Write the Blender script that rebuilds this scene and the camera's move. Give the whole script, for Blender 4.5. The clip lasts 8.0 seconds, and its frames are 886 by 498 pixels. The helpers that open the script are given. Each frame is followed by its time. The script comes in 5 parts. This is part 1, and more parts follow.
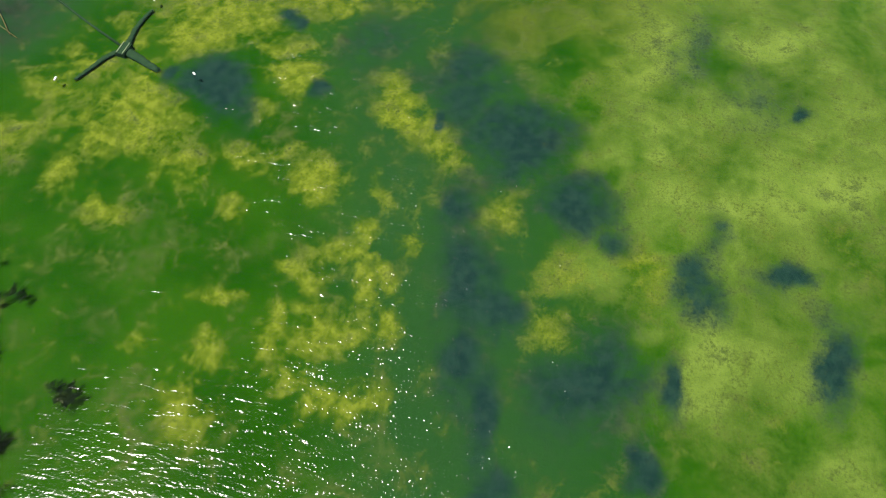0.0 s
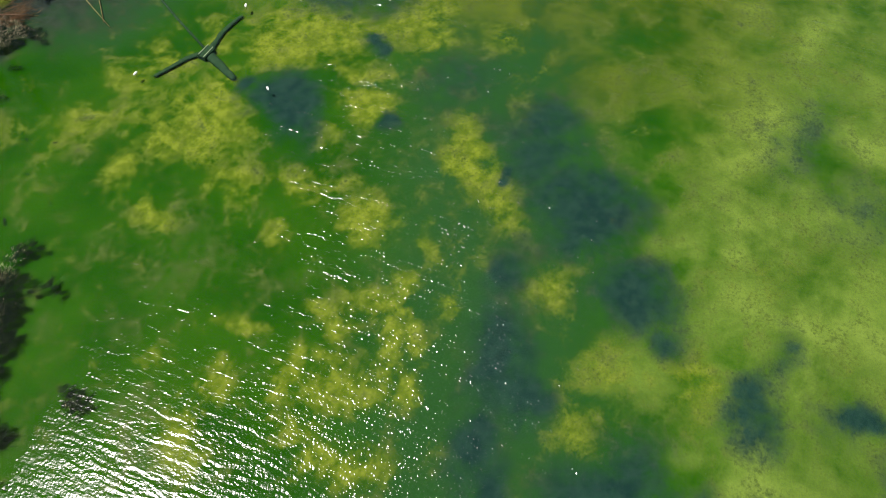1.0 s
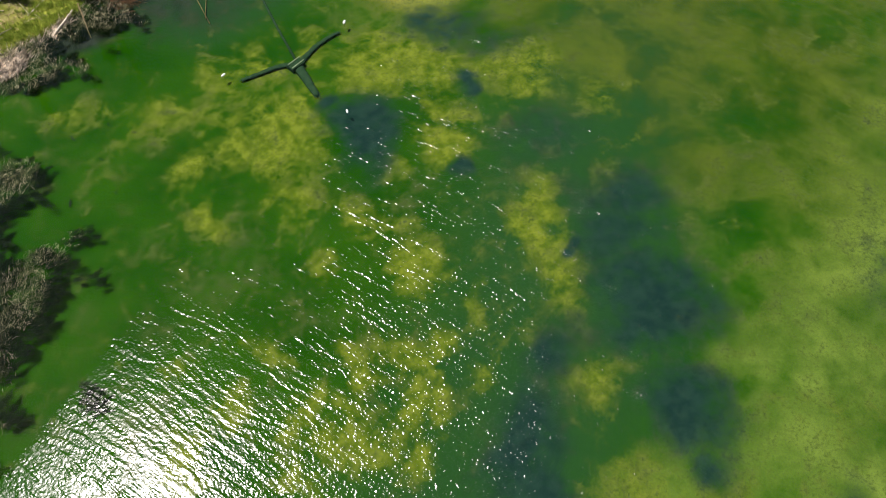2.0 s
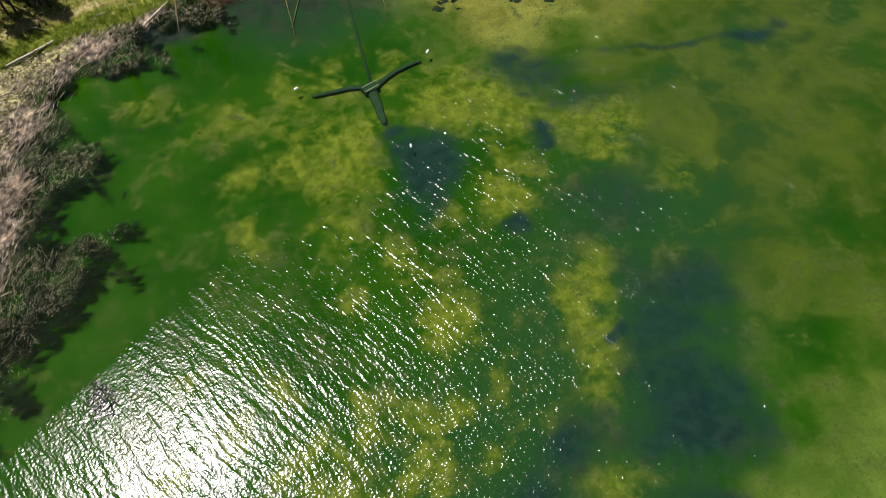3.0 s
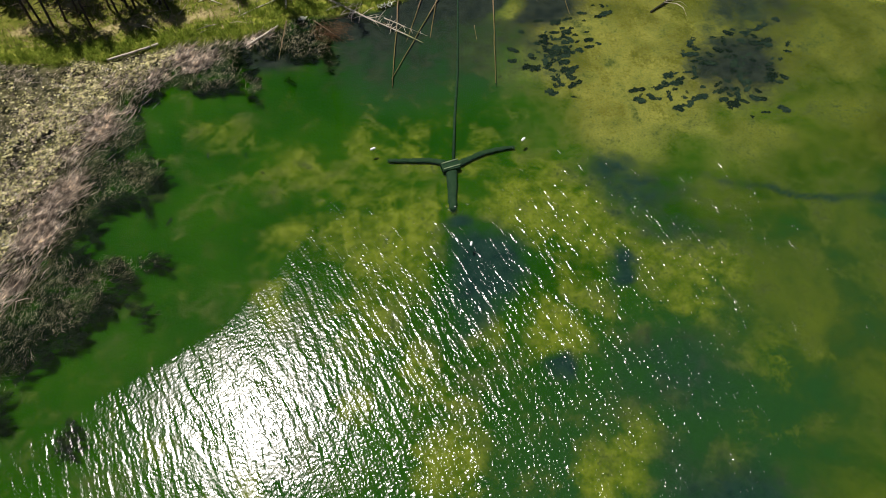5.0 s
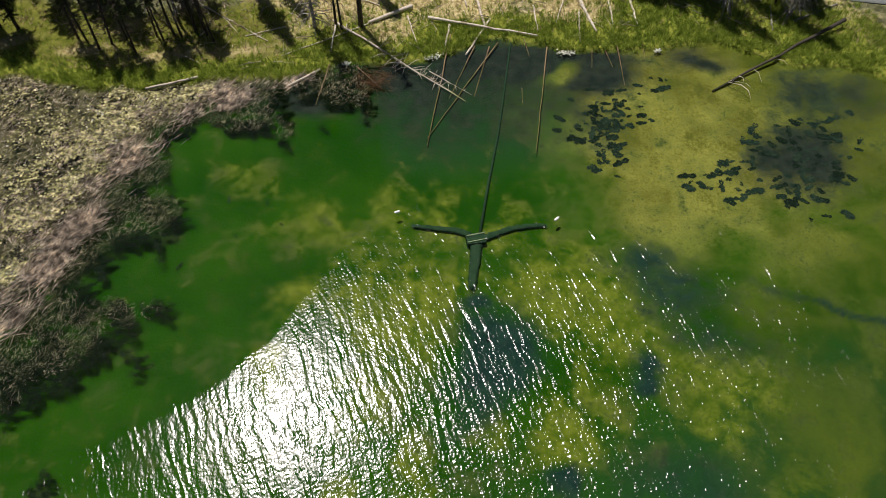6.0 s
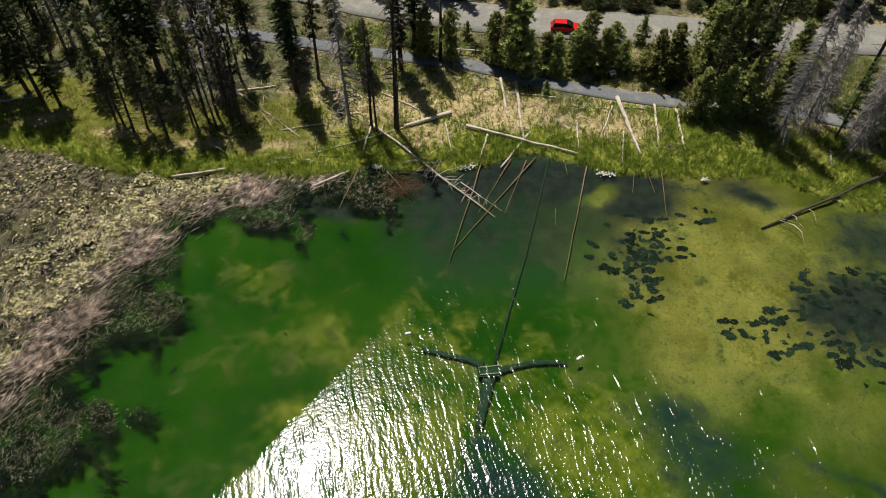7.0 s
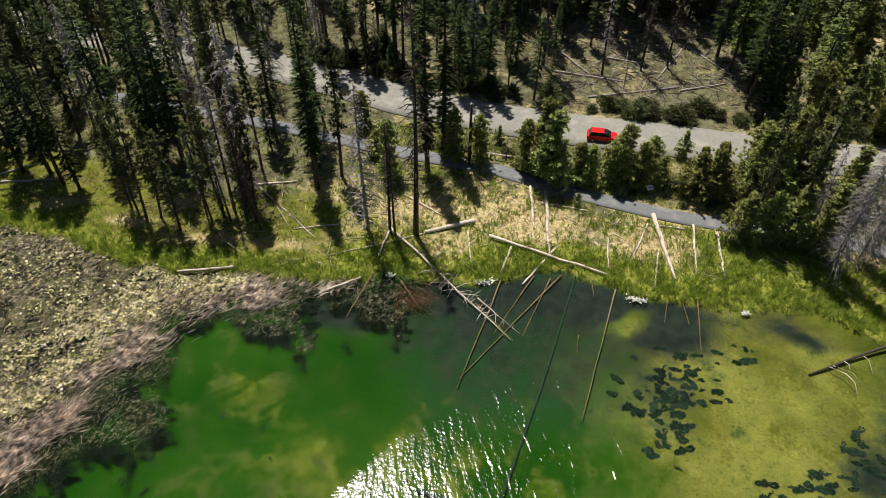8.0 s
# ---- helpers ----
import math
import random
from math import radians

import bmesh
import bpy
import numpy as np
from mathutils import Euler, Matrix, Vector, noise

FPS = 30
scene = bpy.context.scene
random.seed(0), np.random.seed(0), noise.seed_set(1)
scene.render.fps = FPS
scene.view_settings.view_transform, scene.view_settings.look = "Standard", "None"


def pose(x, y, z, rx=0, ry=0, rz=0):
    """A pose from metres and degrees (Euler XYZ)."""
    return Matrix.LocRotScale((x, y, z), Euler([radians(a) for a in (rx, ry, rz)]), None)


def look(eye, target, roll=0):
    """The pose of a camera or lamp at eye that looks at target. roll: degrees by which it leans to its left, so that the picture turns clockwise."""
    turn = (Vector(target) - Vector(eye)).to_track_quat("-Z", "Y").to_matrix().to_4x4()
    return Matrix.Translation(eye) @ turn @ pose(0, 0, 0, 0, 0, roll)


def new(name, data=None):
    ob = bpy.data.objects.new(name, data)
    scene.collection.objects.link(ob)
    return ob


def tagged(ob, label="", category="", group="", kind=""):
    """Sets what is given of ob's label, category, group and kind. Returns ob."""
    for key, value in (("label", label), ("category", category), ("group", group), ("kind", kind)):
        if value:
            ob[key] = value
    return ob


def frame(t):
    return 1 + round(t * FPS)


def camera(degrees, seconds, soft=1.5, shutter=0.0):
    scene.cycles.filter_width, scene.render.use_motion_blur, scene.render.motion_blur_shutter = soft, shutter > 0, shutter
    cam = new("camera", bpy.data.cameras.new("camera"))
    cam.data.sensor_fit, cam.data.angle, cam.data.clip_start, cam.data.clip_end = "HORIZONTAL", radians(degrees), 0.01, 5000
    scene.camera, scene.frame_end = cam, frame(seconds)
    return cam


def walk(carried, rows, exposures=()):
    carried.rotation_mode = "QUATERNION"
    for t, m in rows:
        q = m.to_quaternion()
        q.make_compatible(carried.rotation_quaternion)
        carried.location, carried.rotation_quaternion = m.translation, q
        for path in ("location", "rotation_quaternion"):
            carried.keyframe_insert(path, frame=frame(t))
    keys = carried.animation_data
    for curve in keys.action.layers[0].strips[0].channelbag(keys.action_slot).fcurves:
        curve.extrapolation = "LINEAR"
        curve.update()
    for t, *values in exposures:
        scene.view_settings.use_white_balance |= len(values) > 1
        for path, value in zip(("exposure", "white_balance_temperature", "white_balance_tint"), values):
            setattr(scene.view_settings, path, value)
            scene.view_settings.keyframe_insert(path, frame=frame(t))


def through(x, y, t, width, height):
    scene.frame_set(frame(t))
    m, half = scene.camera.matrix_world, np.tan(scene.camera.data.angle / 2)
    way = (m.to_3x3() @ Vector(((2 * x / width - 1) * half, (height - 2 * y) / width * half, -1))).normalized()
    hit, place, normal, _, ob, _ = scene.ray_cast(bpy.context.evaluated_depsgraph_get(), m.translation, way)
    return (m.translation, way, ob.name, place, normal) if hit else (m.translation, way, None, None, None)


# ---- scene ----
# A drone glides over a shallow green lake towards a wooded bank with a path and a road.
cam = camera(64.6, 8.0, soft=0.9)
PATH = [
    # seconds, x, y, z, yaw, pitch, roll
    (0.0, -50.51, -62.39, 66.0, -72.0, -59.4, 1.73),
    (0.5, -45.8, -62.78, 65.67, -65.5, -59.5, 0.86),
    (1.0, -41.46, -62.78, 65.39, -58.96, -59.36, 0.41),
    (1.5, -37.64, -62.17, 64.98, -52.32, -59.1, -0.02),
    (3.0, -26.91, -58.8, 63.92, -33.97, -58.17, -0.4),
    (3.5, -23.57, -57.13, 63.29, -28.55, -57.78, -0.55),
    (4.0, -20.33, -55.23, 62.66, -24.02, -57.43, -0.72),
    (4.5, -17.19, -52.93, 62.19, -20.19, -57.2, -0.74),
    (6.0, -9.06, -43.13, 62.03, -9.15, -55.91, -0.2),
    (6.5, -6.99, -39.44, 61.77, -5.84, -53.18, 0.05),
    (7.0, -5.11, -35.94, 61.32, -3.03, -50.12, 0.17),
    (7.5, -3.39, -32.31, 60.8, -0.56, -47.07, 0.27),
    (8.0, -1.85, -28.47, 60.35, 1.98, -44.07, 0.35),
]


def heading(x, y, z, yaw, pitch, roll):
    """The camera's pose: yaw about z, then pitch, then a turn about the line of sight."""
    return pose(x, y, z, 0, 0, yaw) @ pose(0, 0, 0, 90 + pitch) @ pose(0, 0, 0, 0, 0, roll)


walk(cam, [(t, heading(*p)) for t, *p in PATH], exposures=[(0.0, 0.85, 6500, 18), (1.5, 0.6, 6500, 18), (3.0, 0.2, 6500, 18), (4.0, 0.05, 6500, 18), (5.5, 0.0, 6500, 18), (6.5, -0.12, 6500, 18), (7.4, 0.06, 6500, 18), (8.0, 0.26, 6500, 18)])

# ---- daylight ----
SUN_UP, SUN_AZ = 66.0, -22.0  # degrees above the horizon; from +y, clockwise
world = bpy.data.worlds.new("sky")
scene.world = world
world.use_nodes = True
wn = world.node_tree.nodes
sky = wn.new("ShaderNodeTexSky")
sky.sky_type, sky.sun_disc = "NISHITA", False
sky.sun_elevation, sky.sun_rotation = radians(SUN_UP), radians(SUN_AZ)
wn["Background"].inputs["Strength"].default_value = 0.037
world.node_tree.links.new(sky.outputs["Color"], wn["Background"].inputs["Color"])
sun_data = bpy.data.lights.new("sun", "SUN")
sun_data.energy, sun_data.angle, sun_data.color = 5.0, radians(0.5), (1.0, 0.95, 0.87)
sun = new("sun", sun_data)
e, a = radians(SUN_UP), radians(SUN_AZ)
SUN_WAY = Vector((math.sin(a) * math.cos(e), math.cos(a) * math.cos(e), math.sin(e)))
sun.matrix_world = look(SUN_WAY * 300, (0, 0, 0))


# ---- materials ----
def material(name):
    m = bpy.data.materials.new(name)
    m.use_nodes = True
    nt = m.node_tree
    return m, nt, nt.nodes["Principled BSDF"]


def node(nt, kind, **values):
    n = nt.nodes.new(kind)
    for key, v in values.items():
        n.inputs[key.replace("_", " ")].default_value = v
    return n


def place(nt, scale=(1, 1, 1), turn=0.0, local=False):
    """World (or object) coordinates, turned and then scaled."""
    c = nt.nodes.new("ShaderNodeTexCoord") if local else nt.nodes.new("ShaderNodeNewGeometry")
    out = c.outputs["Object" if local else "Position"]
    for key, value in (("Rotation", (0, 0, radians(turn))), ("Scale", scale)):
        mp = nt.nodes.new("ShaderNodeMapping")
        mp.inputs[key].default_value = value
        nt.links.new(out, mp.inputs["Vector"])
        out = mp.outputs["Vector"]
    return out


def noise_at(nt, vec, scale, detail=4, rough=0.55, warp=0.0):
    n = node(nt, "ShaderNodeTexNoise", Scale=scale, Detail=detail, Roughness=rough, Distortion=warp)
    nt.links.new(vec, n.inputs["Vector"])
    return n.outputs["Fac"]


def remap(nt, value, lo, hi, to_lo=0.0, to_hi=1.0):
    n = nt.nodes.new("ShaderNodeMapRange")
    n.interpolation_type = "SMOOTHSTEP"
    nt.links.new(value, n.inputs[0])
    for i, v in enumerate((lo, hi, to_lo, to_hi)):
        n.inputs[i + 1].default_value = v
    return n.outputs[0]


def calc(nt, op, p, q):
    n = nt.nodes.new("ShaderNodeMath")
    n.operation = op
    for i, v in enumerate((p, q)):
        if isinstance(v, (int, float)):
            n.inputs[i].default_value = v
        else:
            nt.links.new(v, n.inputs[i])
    return n.outputs[0]


def blend(nt, fac, c1, c2):
    n = nt.nodes.new("ShaderNodeMix")
    n.data_type = "RGBA"
    for i, v in ((0, fac), (6, c1), (7, c2)):
        if isinstance(v, (int, float)):
            n.inputs[i].default_value = v
        elif isinstance(v, tuple):
            n.inputs[i].default_value = (*v, 1)
        else:
            nt.links.new(v, n.inputs[i])
    return n.outputs[2]


def mask(nt, name):
    n = nt.nodes.new("ShaderNodeAttribute")
    n.attribute_name = name
    return n.outputs["Fac"]


def bump(nt, bsdf, height, strength=0.4, distance=0.05):
    n = node(nt, "ShaderNodeBump", Strength=strength, Distance=distance)
    nt.links.new(height, n.inputs["Height"])
    nt.links.new(n.outputs[0], bsdf.inputs["Normal"])


def grained(name, c1, c2, scale=6.0, rough=0.85, c3=None, vary=0.0, stretch=(1, 1, 1), relief=0.3, local=False, gloss=0.25):
    """A plain rough surface: two colours mixed by a noise, stains at a larger scale, a change from piece to piece."""
    m, nt, b = material(name)
    v = place(nt, stretch, local=local)
    fine = noise_at(nt, v, scale, 6, 0.65)
    col = blend(nt, remap(nt, fine, 0.32, 0.68), c1, c2)
    if c3:
        col = blend(nt, remap(nt, noise_at(nt, v, scale * 0.17, 3), 0.5, 0.72), col, c3)
    if vary:
        isl = nt.nodes.new("ShaderNodeNewGeometry").outputs["Random Per Island"]
        obj = nt.nodes.new("ShaderNodeObjectInfo").outputs["Random"]
        hv = nt.nodes.new("ShaderNodeHueSaturation")
        mixr = calc(nt, "MULTIPLY", calc(nt, "ADD", isl, obj), 0.5)
        nt.links.new(remap(nt, mixr, 0, 1, 1 - vary, 1 + vary), hv.inputs["Value"])
        nt.links.new(remap(nt, obj, 0, 1, 0.5 - vary * 0.04, 0.5 + vary * 0.03), hv.inputs["Hue"])
        nt.links.new(col, hv.inputs["Color"])
        col = hv.outputs[0]
    nt.links.new(col, b.inputs["Base Color"])
    b.inputs["Roughness"].default_value = rough
    b.inputs["Specular IOR Level"].default_value = gloss
    if relief:
        bump(nt, b, fine, relief, 0.03)
    return m


def leafy(name, c1, c2, vary=0.45, through=0.35, rough=0.6, gloss=0.25):
    """Needles, blades and pads: a change of tone from piece to piece, and some light coming through."""
    m = grained(name, c1, c2, 1.3, rough, vary=vary, relief=0, gloss=gloss)
    nt = m.node_tree
    b = nt.nodes["Principled BSDF"]
    tr = nt.nodes.new("ShaderNodeBsdfTranslucent")
    nt.links.new(b.inputs["Base Color"].links[0].from_socket, tr.inputs["Color"])
    mx = nt.nodes.new("ShaderNodeMixShader")
    mx.inputs[0].default_value = through
    nt.links.new(b.outputs[0], mx.inputs[1])
    nt.links.new(tr.outputs[0], mx.inputs[2])
    nt.links.new(mx.outputs[0], nt.nodes["Material Output"].inputs["Surface"])
    return m


def ground_material():
    """Lake bed, bank and forest floor: masks say what grows where, noise breaks their edges."""
    m, nt, b = material("lake_bed_and_bank")
    v = place(nt)
    big, mid, fine = noise_at(nt, v, 0.09, 4), noise_at(nt, v, 0.7, 5, 0.6, 0.2), noise_at(nt, v, 2.6, 5, 0.62, 0.2)
    patch, soft = noise_at(nt, v, 0.32, 9, 0.66, 0.35), noise_at(nt, v, 0.13, 4, 0.55, 0.4)
    off = lambda n, k: calc(nt, "MULTIPLY", calc(nt, "SUBTRACT", n, 0.5), k)
    broken = calc(nt, "ADD", calc(nt, "ADD", off(mid, 0.9), off(patch, 2.6)), off(fine, 0.5))
    tinge = calc(nt, "ADD", off(soft, 1.5), off(patch, 0.35))
    cloudy = calc(nt, "ADD", off(soft, 1.5), calc(nt, "ADD", off(patch, 1.0), off(fine, 0.3)))

    def edge(name, lo, hi, wobble, amount=1.0):
        return remap(nt, calc(nt, "ADD", mask(nt, name), calc(nt, "MULTIPLY", wobble, amount)), lo, hi)

    deep = blend(nt, remap(nt, big, 0.35, 0.65), (0.008, 0.053, 0.0009), (0.019, 0.074, 0.0016))
    deep = blend(nt, remap(nt, calc(nt, "ADD", mask(nt, "cool"), off(patch, 0.5)), 0.1, 0.9), deep, (0.017, 0.060, 0.019))
    sand = blend(nt, remap(nt, tinge, -0.3, 0.35), (0.110, 0.150, 0.033), (0.195, 0.235, 0.060))
    drift = noise_at(nt, place(nt, (0.045, 0.075, 1), 35), 1.0, 4, 0.55, 0.5)
    sand = blend(nt, remap(nt, drift, 0.42, 0.62, 0.0, 0.5), sand, (0.060, 0.098, 0.018))
    sand = blend(nt, mask(nt, "warm"), sand, blend(nt, remap(nt, tinge, -0.25, 0.3), (0.052, 0.066, 0.008), (0.102, 0.118, 0.016)))
    sand = blend(nt, mask(nt, "shoal"), sand, blend(nt, remap(nt, calc(nt, "ADD", cloudy, off(fine, 0.8)), -0.3, 0.35), (0.140, 0.123, 0.026), (0.325, 0.280, 0.088)))
    sand = blend(nt, calc(nt, "MULTIPLY", remap(nt, fine, 0.46, 0.72, 0.0, 0.7), remap(nt, patch, 0.38, 0.6)), sand, (0.050, 0.066, 0.014))
    algae = blend(nt, remap(nt, mid, 0.3, 0.7), (0.090, 0.120, 0.010), (0.205, 0.212, 0.030))
    algae = blend(nt, remap(nt, fine, 0.48, 0.75, 0.0, 0.75), algae, (0.055, 0.085, 0.006))
    weed = blend(nt, remap(nt, mid, 0.3, 0.7), (0.008, 0.026, 0.032), (0.016, 0.042, 0.044))
    mud = blend(nt, remap(nt, mid, 0.3, 0.7), (0.016, 0.021, 0.023), (0.034, 0.040, 0.040))
    fringe = blend(nt, remap(nt, fine, 0.3, 0.7), (0.008, 0.022, 0.007), (0.026, 0.050, 0.015))
    bed = blend(nt, edge("sand", 0.05, 0.95, cloudy, 0.8), deep, sand)
    film = blend(nt, remap(nt, patch, 0.35, 0.65), (0.040, 0.078, 0.004), (0.088, 0.115, 0.010))
    bed = blend(nt, calc(nt, "MULTIPLY", edge("algae", -0.15, 0.65, calc(nt, "ADD", cloudy, broken), 0.55), 0.5), bed, film)
    bed = blend(nt, calc(nt, "MULTIPLY", edge("algae", 0.10, 1.05, broken, 1.1), 0.9), bed, algae)
    bed = blend(nt, edge("weed", -0.05, 0.95, calc(nt, "ADD", cloudy, broken), 0.45), bed, weed)
    bed = blend(nt, edge("mud", 0.0, 1.0, calc(nt, "ADD", cloudy, broken), 0.35), bed, mud)
    bed = blend(nt, edge("fringe", 0.36, 0.9, broken, 0.9), bed, fringe)
    speck = nt.nodes.new("ShaderNodeHueSaturation")
    nt.links.new(remap(nt, noise_at(nt, v, 4.5, 4, 0.7), 0.25, 0.75, 0.9, 1.1), speck.inputs["Value"])
    nt.links.new(bed, speck.inputs["Color"])
    bed = speck.outputs[0]
    rot = blend(nt, remap(nt, calc(nt, "ADD", mid, off(fine, 0.5)), 0.35, 0.65), (0.014, 0.015, 0.010), (0.17, 0.135, 0.098))
    bed = blend(nt, edge("peat", 0.3, 0.9, broken, 0.6), bed, rot)
    litter = blend(nt, remap(nt, mid, 0.3, 0.7), (0.056, 0.059, 0.027), (0.175, 0.18, 0.095))
    dry = blend(nt, remap(nt, fine, 0.3, 0.7), (0.26, 0.22, 0.085), (0.58, 0.49, 0.26))
    lush = blend(nt, remap(nt, fine, 0.3, 0.7), (0.10, 0.13, 0.017), (0.29, 0.31, 0.052))
    land = blend(nt, edge("dry", 0.3, 0.9, broken, 0.9), litter, dry)
    land = blend(nt, edge("rusty", 0.2, 0.8, broken, 0.6), land, blend(nt, remap(nt, mid, 0.3, 0.7), (0.072, 0.092, 0.012), (0.185, 0.19, 0.04)))
    land = blend(nt, edge("lush", 0.25, 0.85, broken, 0.8), land, lush)
    col = blend(nt, mask(nt, "land"), bed, land)
    nt.links.new(col, b.inputs["Base Color"])
    b.inputs["Roughness"].default_value = 0.95
    b.inputs["Specular IOR Level"].default_value = 0.0
    bump(nt, b, calc(nt, "ADD", mid, calc(nt, "MULTIPLY", fine, 0.5)), 0.5, 0.25)
    return m


def skewed(nt, scale, turn, stretch, steep):
    """Wind waves: noise drawn out along the crests, its lee side steeper than its windward side."""
    v = place(nt, (scale, scale * stretch, 1), turn)
    n0 = noise_at(nt, v, 1.0, 1, 0.4)
    shift = nt.nodes.new("ShaderNodeCombineXYZ")
    nt.links.new(calc(nt, "MULTIPLY", calc(nt, "SUBTRACT", n0, 0.5), steep), shift.inputs[0])
    add = nt.nodes.new("ShaderNodeVectorMath")
    nt.links.new(v, add.inputs[0])
    nt.links.new(shift.outputs[0], add.inputs[1])
    return calc(nt, "SUBTRACT", noise_at(nt, add.outputs[0], 1.0, 1, 0.4), 0.5)


def wave_train(nt, length, turn, wander):
    """One train of crests a given length apart, their line and height wandering."""
    sep = nt.nodes.new("ShaderNodeSeparateXYZ")
    nt.links.new(place(nt, (1, 1, 1), turn), sep.inputs[0])
    drift = calc(nt, "MULTIPLY", noise_at(nt, place(nt, (0.30, 0.11, 1), turn), 1.0, 3, 0.6), wander)
    crest = calc(nt, "SINE", calc(nt, "ADD", calc(nt, "MULTIPLY", sep.outputs[0], math.tau / length), drift), 0.0)
    return calc(nt, "MULTIPLY", crest, remap(nt, noise_at(nt, place(nt, (0.9, 0.3, 1), turn + 5), 1.0, 2), 0.3, 0.7, 0.15, 1.0))


def water_material():
    """A clear green-tinted sheet: light passes, the rippled surface mirrors sun and sky by its Fresnel."""
    m, nt, b = material("lake_water")
    nt.nodes.remove(b)
    swell = calc(nt, "MULTIPLY", skewed(nt, 1.15, -14, 0.24, 1.1), SWELL)
    ripple = calc(nt, "MULTIPLY", skewed(nt, 3.2, -9, 0.7, 1.0), RIPPLE)
    cross = calc(nt, "MULTIPLY", skewed(nt, 2.4, 66, 0.7, 1.8), CROSS)
    trains = calc(nt, "ADD", calc(nt, "MULTIPLY", wave_train(nt, 1.25, -14, 26.0), TRAIN), calc(nt, "MULTIPLY", wave_train(nt, 0.71, -3, 30.0), TRAIN * 0.4))
    # the finest ripples come in flurries, some of them steep
    flurry = remap(nt, noise_at(nt, place(nt, (1.1, 0.45, 1), -20), 1.0, 3, 0.7), 0.42, 0.80, 0.45, 2.4)
    chop = calc(nt, "MULTIPLY", calc(nt, "MULTIPLY", calc(nt, "SUBTRACT", noise_at(nt, place(nt, (4.2, 3.3, 1), -12), 1.0, 0.4, 0.5), 0.5), flurry), CHOP)
    # the reeds and the trees shelter the water along the bank
    gust = remap(nt, noise_at(nt, place(nt, (0.35, 0.16, 1), -14), 1.0, 3), 0.3, 0.75, 0.7, 1.35)
    calm = calc(nt, "MULTIPLY", remap(nt, calc(nt, "ADD", mask(nt, "open"), calc(nt, "MULTIPLY", calc(nt, "SUBTRACT", noise_at(nt, place(nt), 0.45, 4, 0.65), 0.5), 1.1)), 0.25, 0.75, 0.015, 1.0), calc(nt, "MULTIPLY", gust, remap(nt, mask(nt, "fetch"), 0.0, 1.0, 0.74, 2.2)))
    height = calc(nt, "MULTIPLY", calc(nt, "ADD", calc(nt, "ADD", calc(nt, "ADD", swell, ripple), calc(nt, "ADD", cross, chop)), trains), calm)
    bp = node(nt, "ShaderNodeBump", Strength=1.0, Distance=1.0)
    nt.links.new(height, bp.inputs["Height"])
    fr = node(nt, "ShaderNodeFresnel", IOR=1.33)
    nt.links.new(bp.outputs[0], fr.inputs["Normal"])
    clear = node(nt, "ShaderNodeBsdfTransparent", Color=(0.82, 0.92, 0.74, 1))
    # still facets and facets broken by the finest ripples
    gloss = nt.nodes.new("ShaderNodeMixShader")
    gloss.inputs[0].default_value = 0.45
    for i, rough in ((1, 0.12), (2, 0.21)):
        lobe = node(nt, "ShaderNodeBsdfGlossy", Color=(0.95, 0.95, 0.95, 1))
        nt.links.new(remap(nt, mask(nt, "open"), 0.2, 0.7, 0.03, rough), lobe.inputs["Roughness"])
        lobe.distribution = "BECKMANN"
        nt.links.new(bp.outputs[0], lobe.inputs["Normal"])
        nt.links.new(lobe.outputs[0], gloss.inputs[i])
    mx = nt.nodes.new("ShaderNodeMixShader")
    nt.links.new(fr.outputs[0], mx.inputs[0])
    nt.links.new(clear.outputs[0], mx.inputs[1])
    nt.links.new(gloss.outputs[0], mx.inputs[2])
    nt.links.new(mx.outputs[0], nt.nodes["Material Output"].inputs["Surface"])
    return m


SWELL, RIPPLE, CROSS, TRAIN, CHOP = 0.052, 0.023, 0.014, 0.0120, 0.0225  # metres from trough to crest
GROUND, WATER = ground_material(), water_material()
ASPHALT = grained("worn_grey_asphalt", (0.205, 0.21, 0.175), (0.265, 0.27, 0.225), 3.0, 0.9, c3=(0.31, 0.305, 0.245), relief=0.2)
PAVED = grained("blue_grey_path_asphalt", (0.125, 0.138, 0.140), (0.18, 0.198, 0.19), 4.0, 0.9, c3=(0.22, 0.225, 0.195), relief=0.2)
BLEACHED = grained("bleached_wood", (0.50, 0.44, 0.34), (0.72, 0.66, 0.55), 5.0, 0.85, c3=(0.35, 0.29, 0.2), vary=0.2, relief=0.4)
SOAKED = grained("soaked_brown_wood", (0.12, 0.085, 0.045), (0.26, 0.19, 0.10), 5.0, 0.7, c3=(0.10, 0.07, 0.03), vary=0.25, relief=0.4)
DARK_WOOD = grained("dark_wet_wood", (0.025, 0.022, 0.018), (0.07, 0.06, 0.045), 6.0, 0.8, vary=0.2, relief=0.4)
BARK = grained("conifer_bark", (0.035, 0.027, 0.02), (0.10, 0.08, 0.06), 5.0, 0.95, vary=0.25, stretch=(1, 1, 0.25), relief=0.6)
GREY_WOOD = grained("weathered_grey_wood", (0.20, 0.18, 0.16), (0.46, 0.43, 0.39), 6.0, 0.9, vary=0.25, stretch=(1, 1, 0.3), relief=0.4)
NEEDLES = leafy("dark_fir_needles", (0.016, 0.030, 0.009), (0.070, 0.098, 0.026), 0.5, 0.08, gloss=0.05)
PINE = leafy("young_pine_needles", (0.13, 0.172, 0.042), (0.39, 0.42, 0.13), 0.5, 0.12, gloss=0.06)
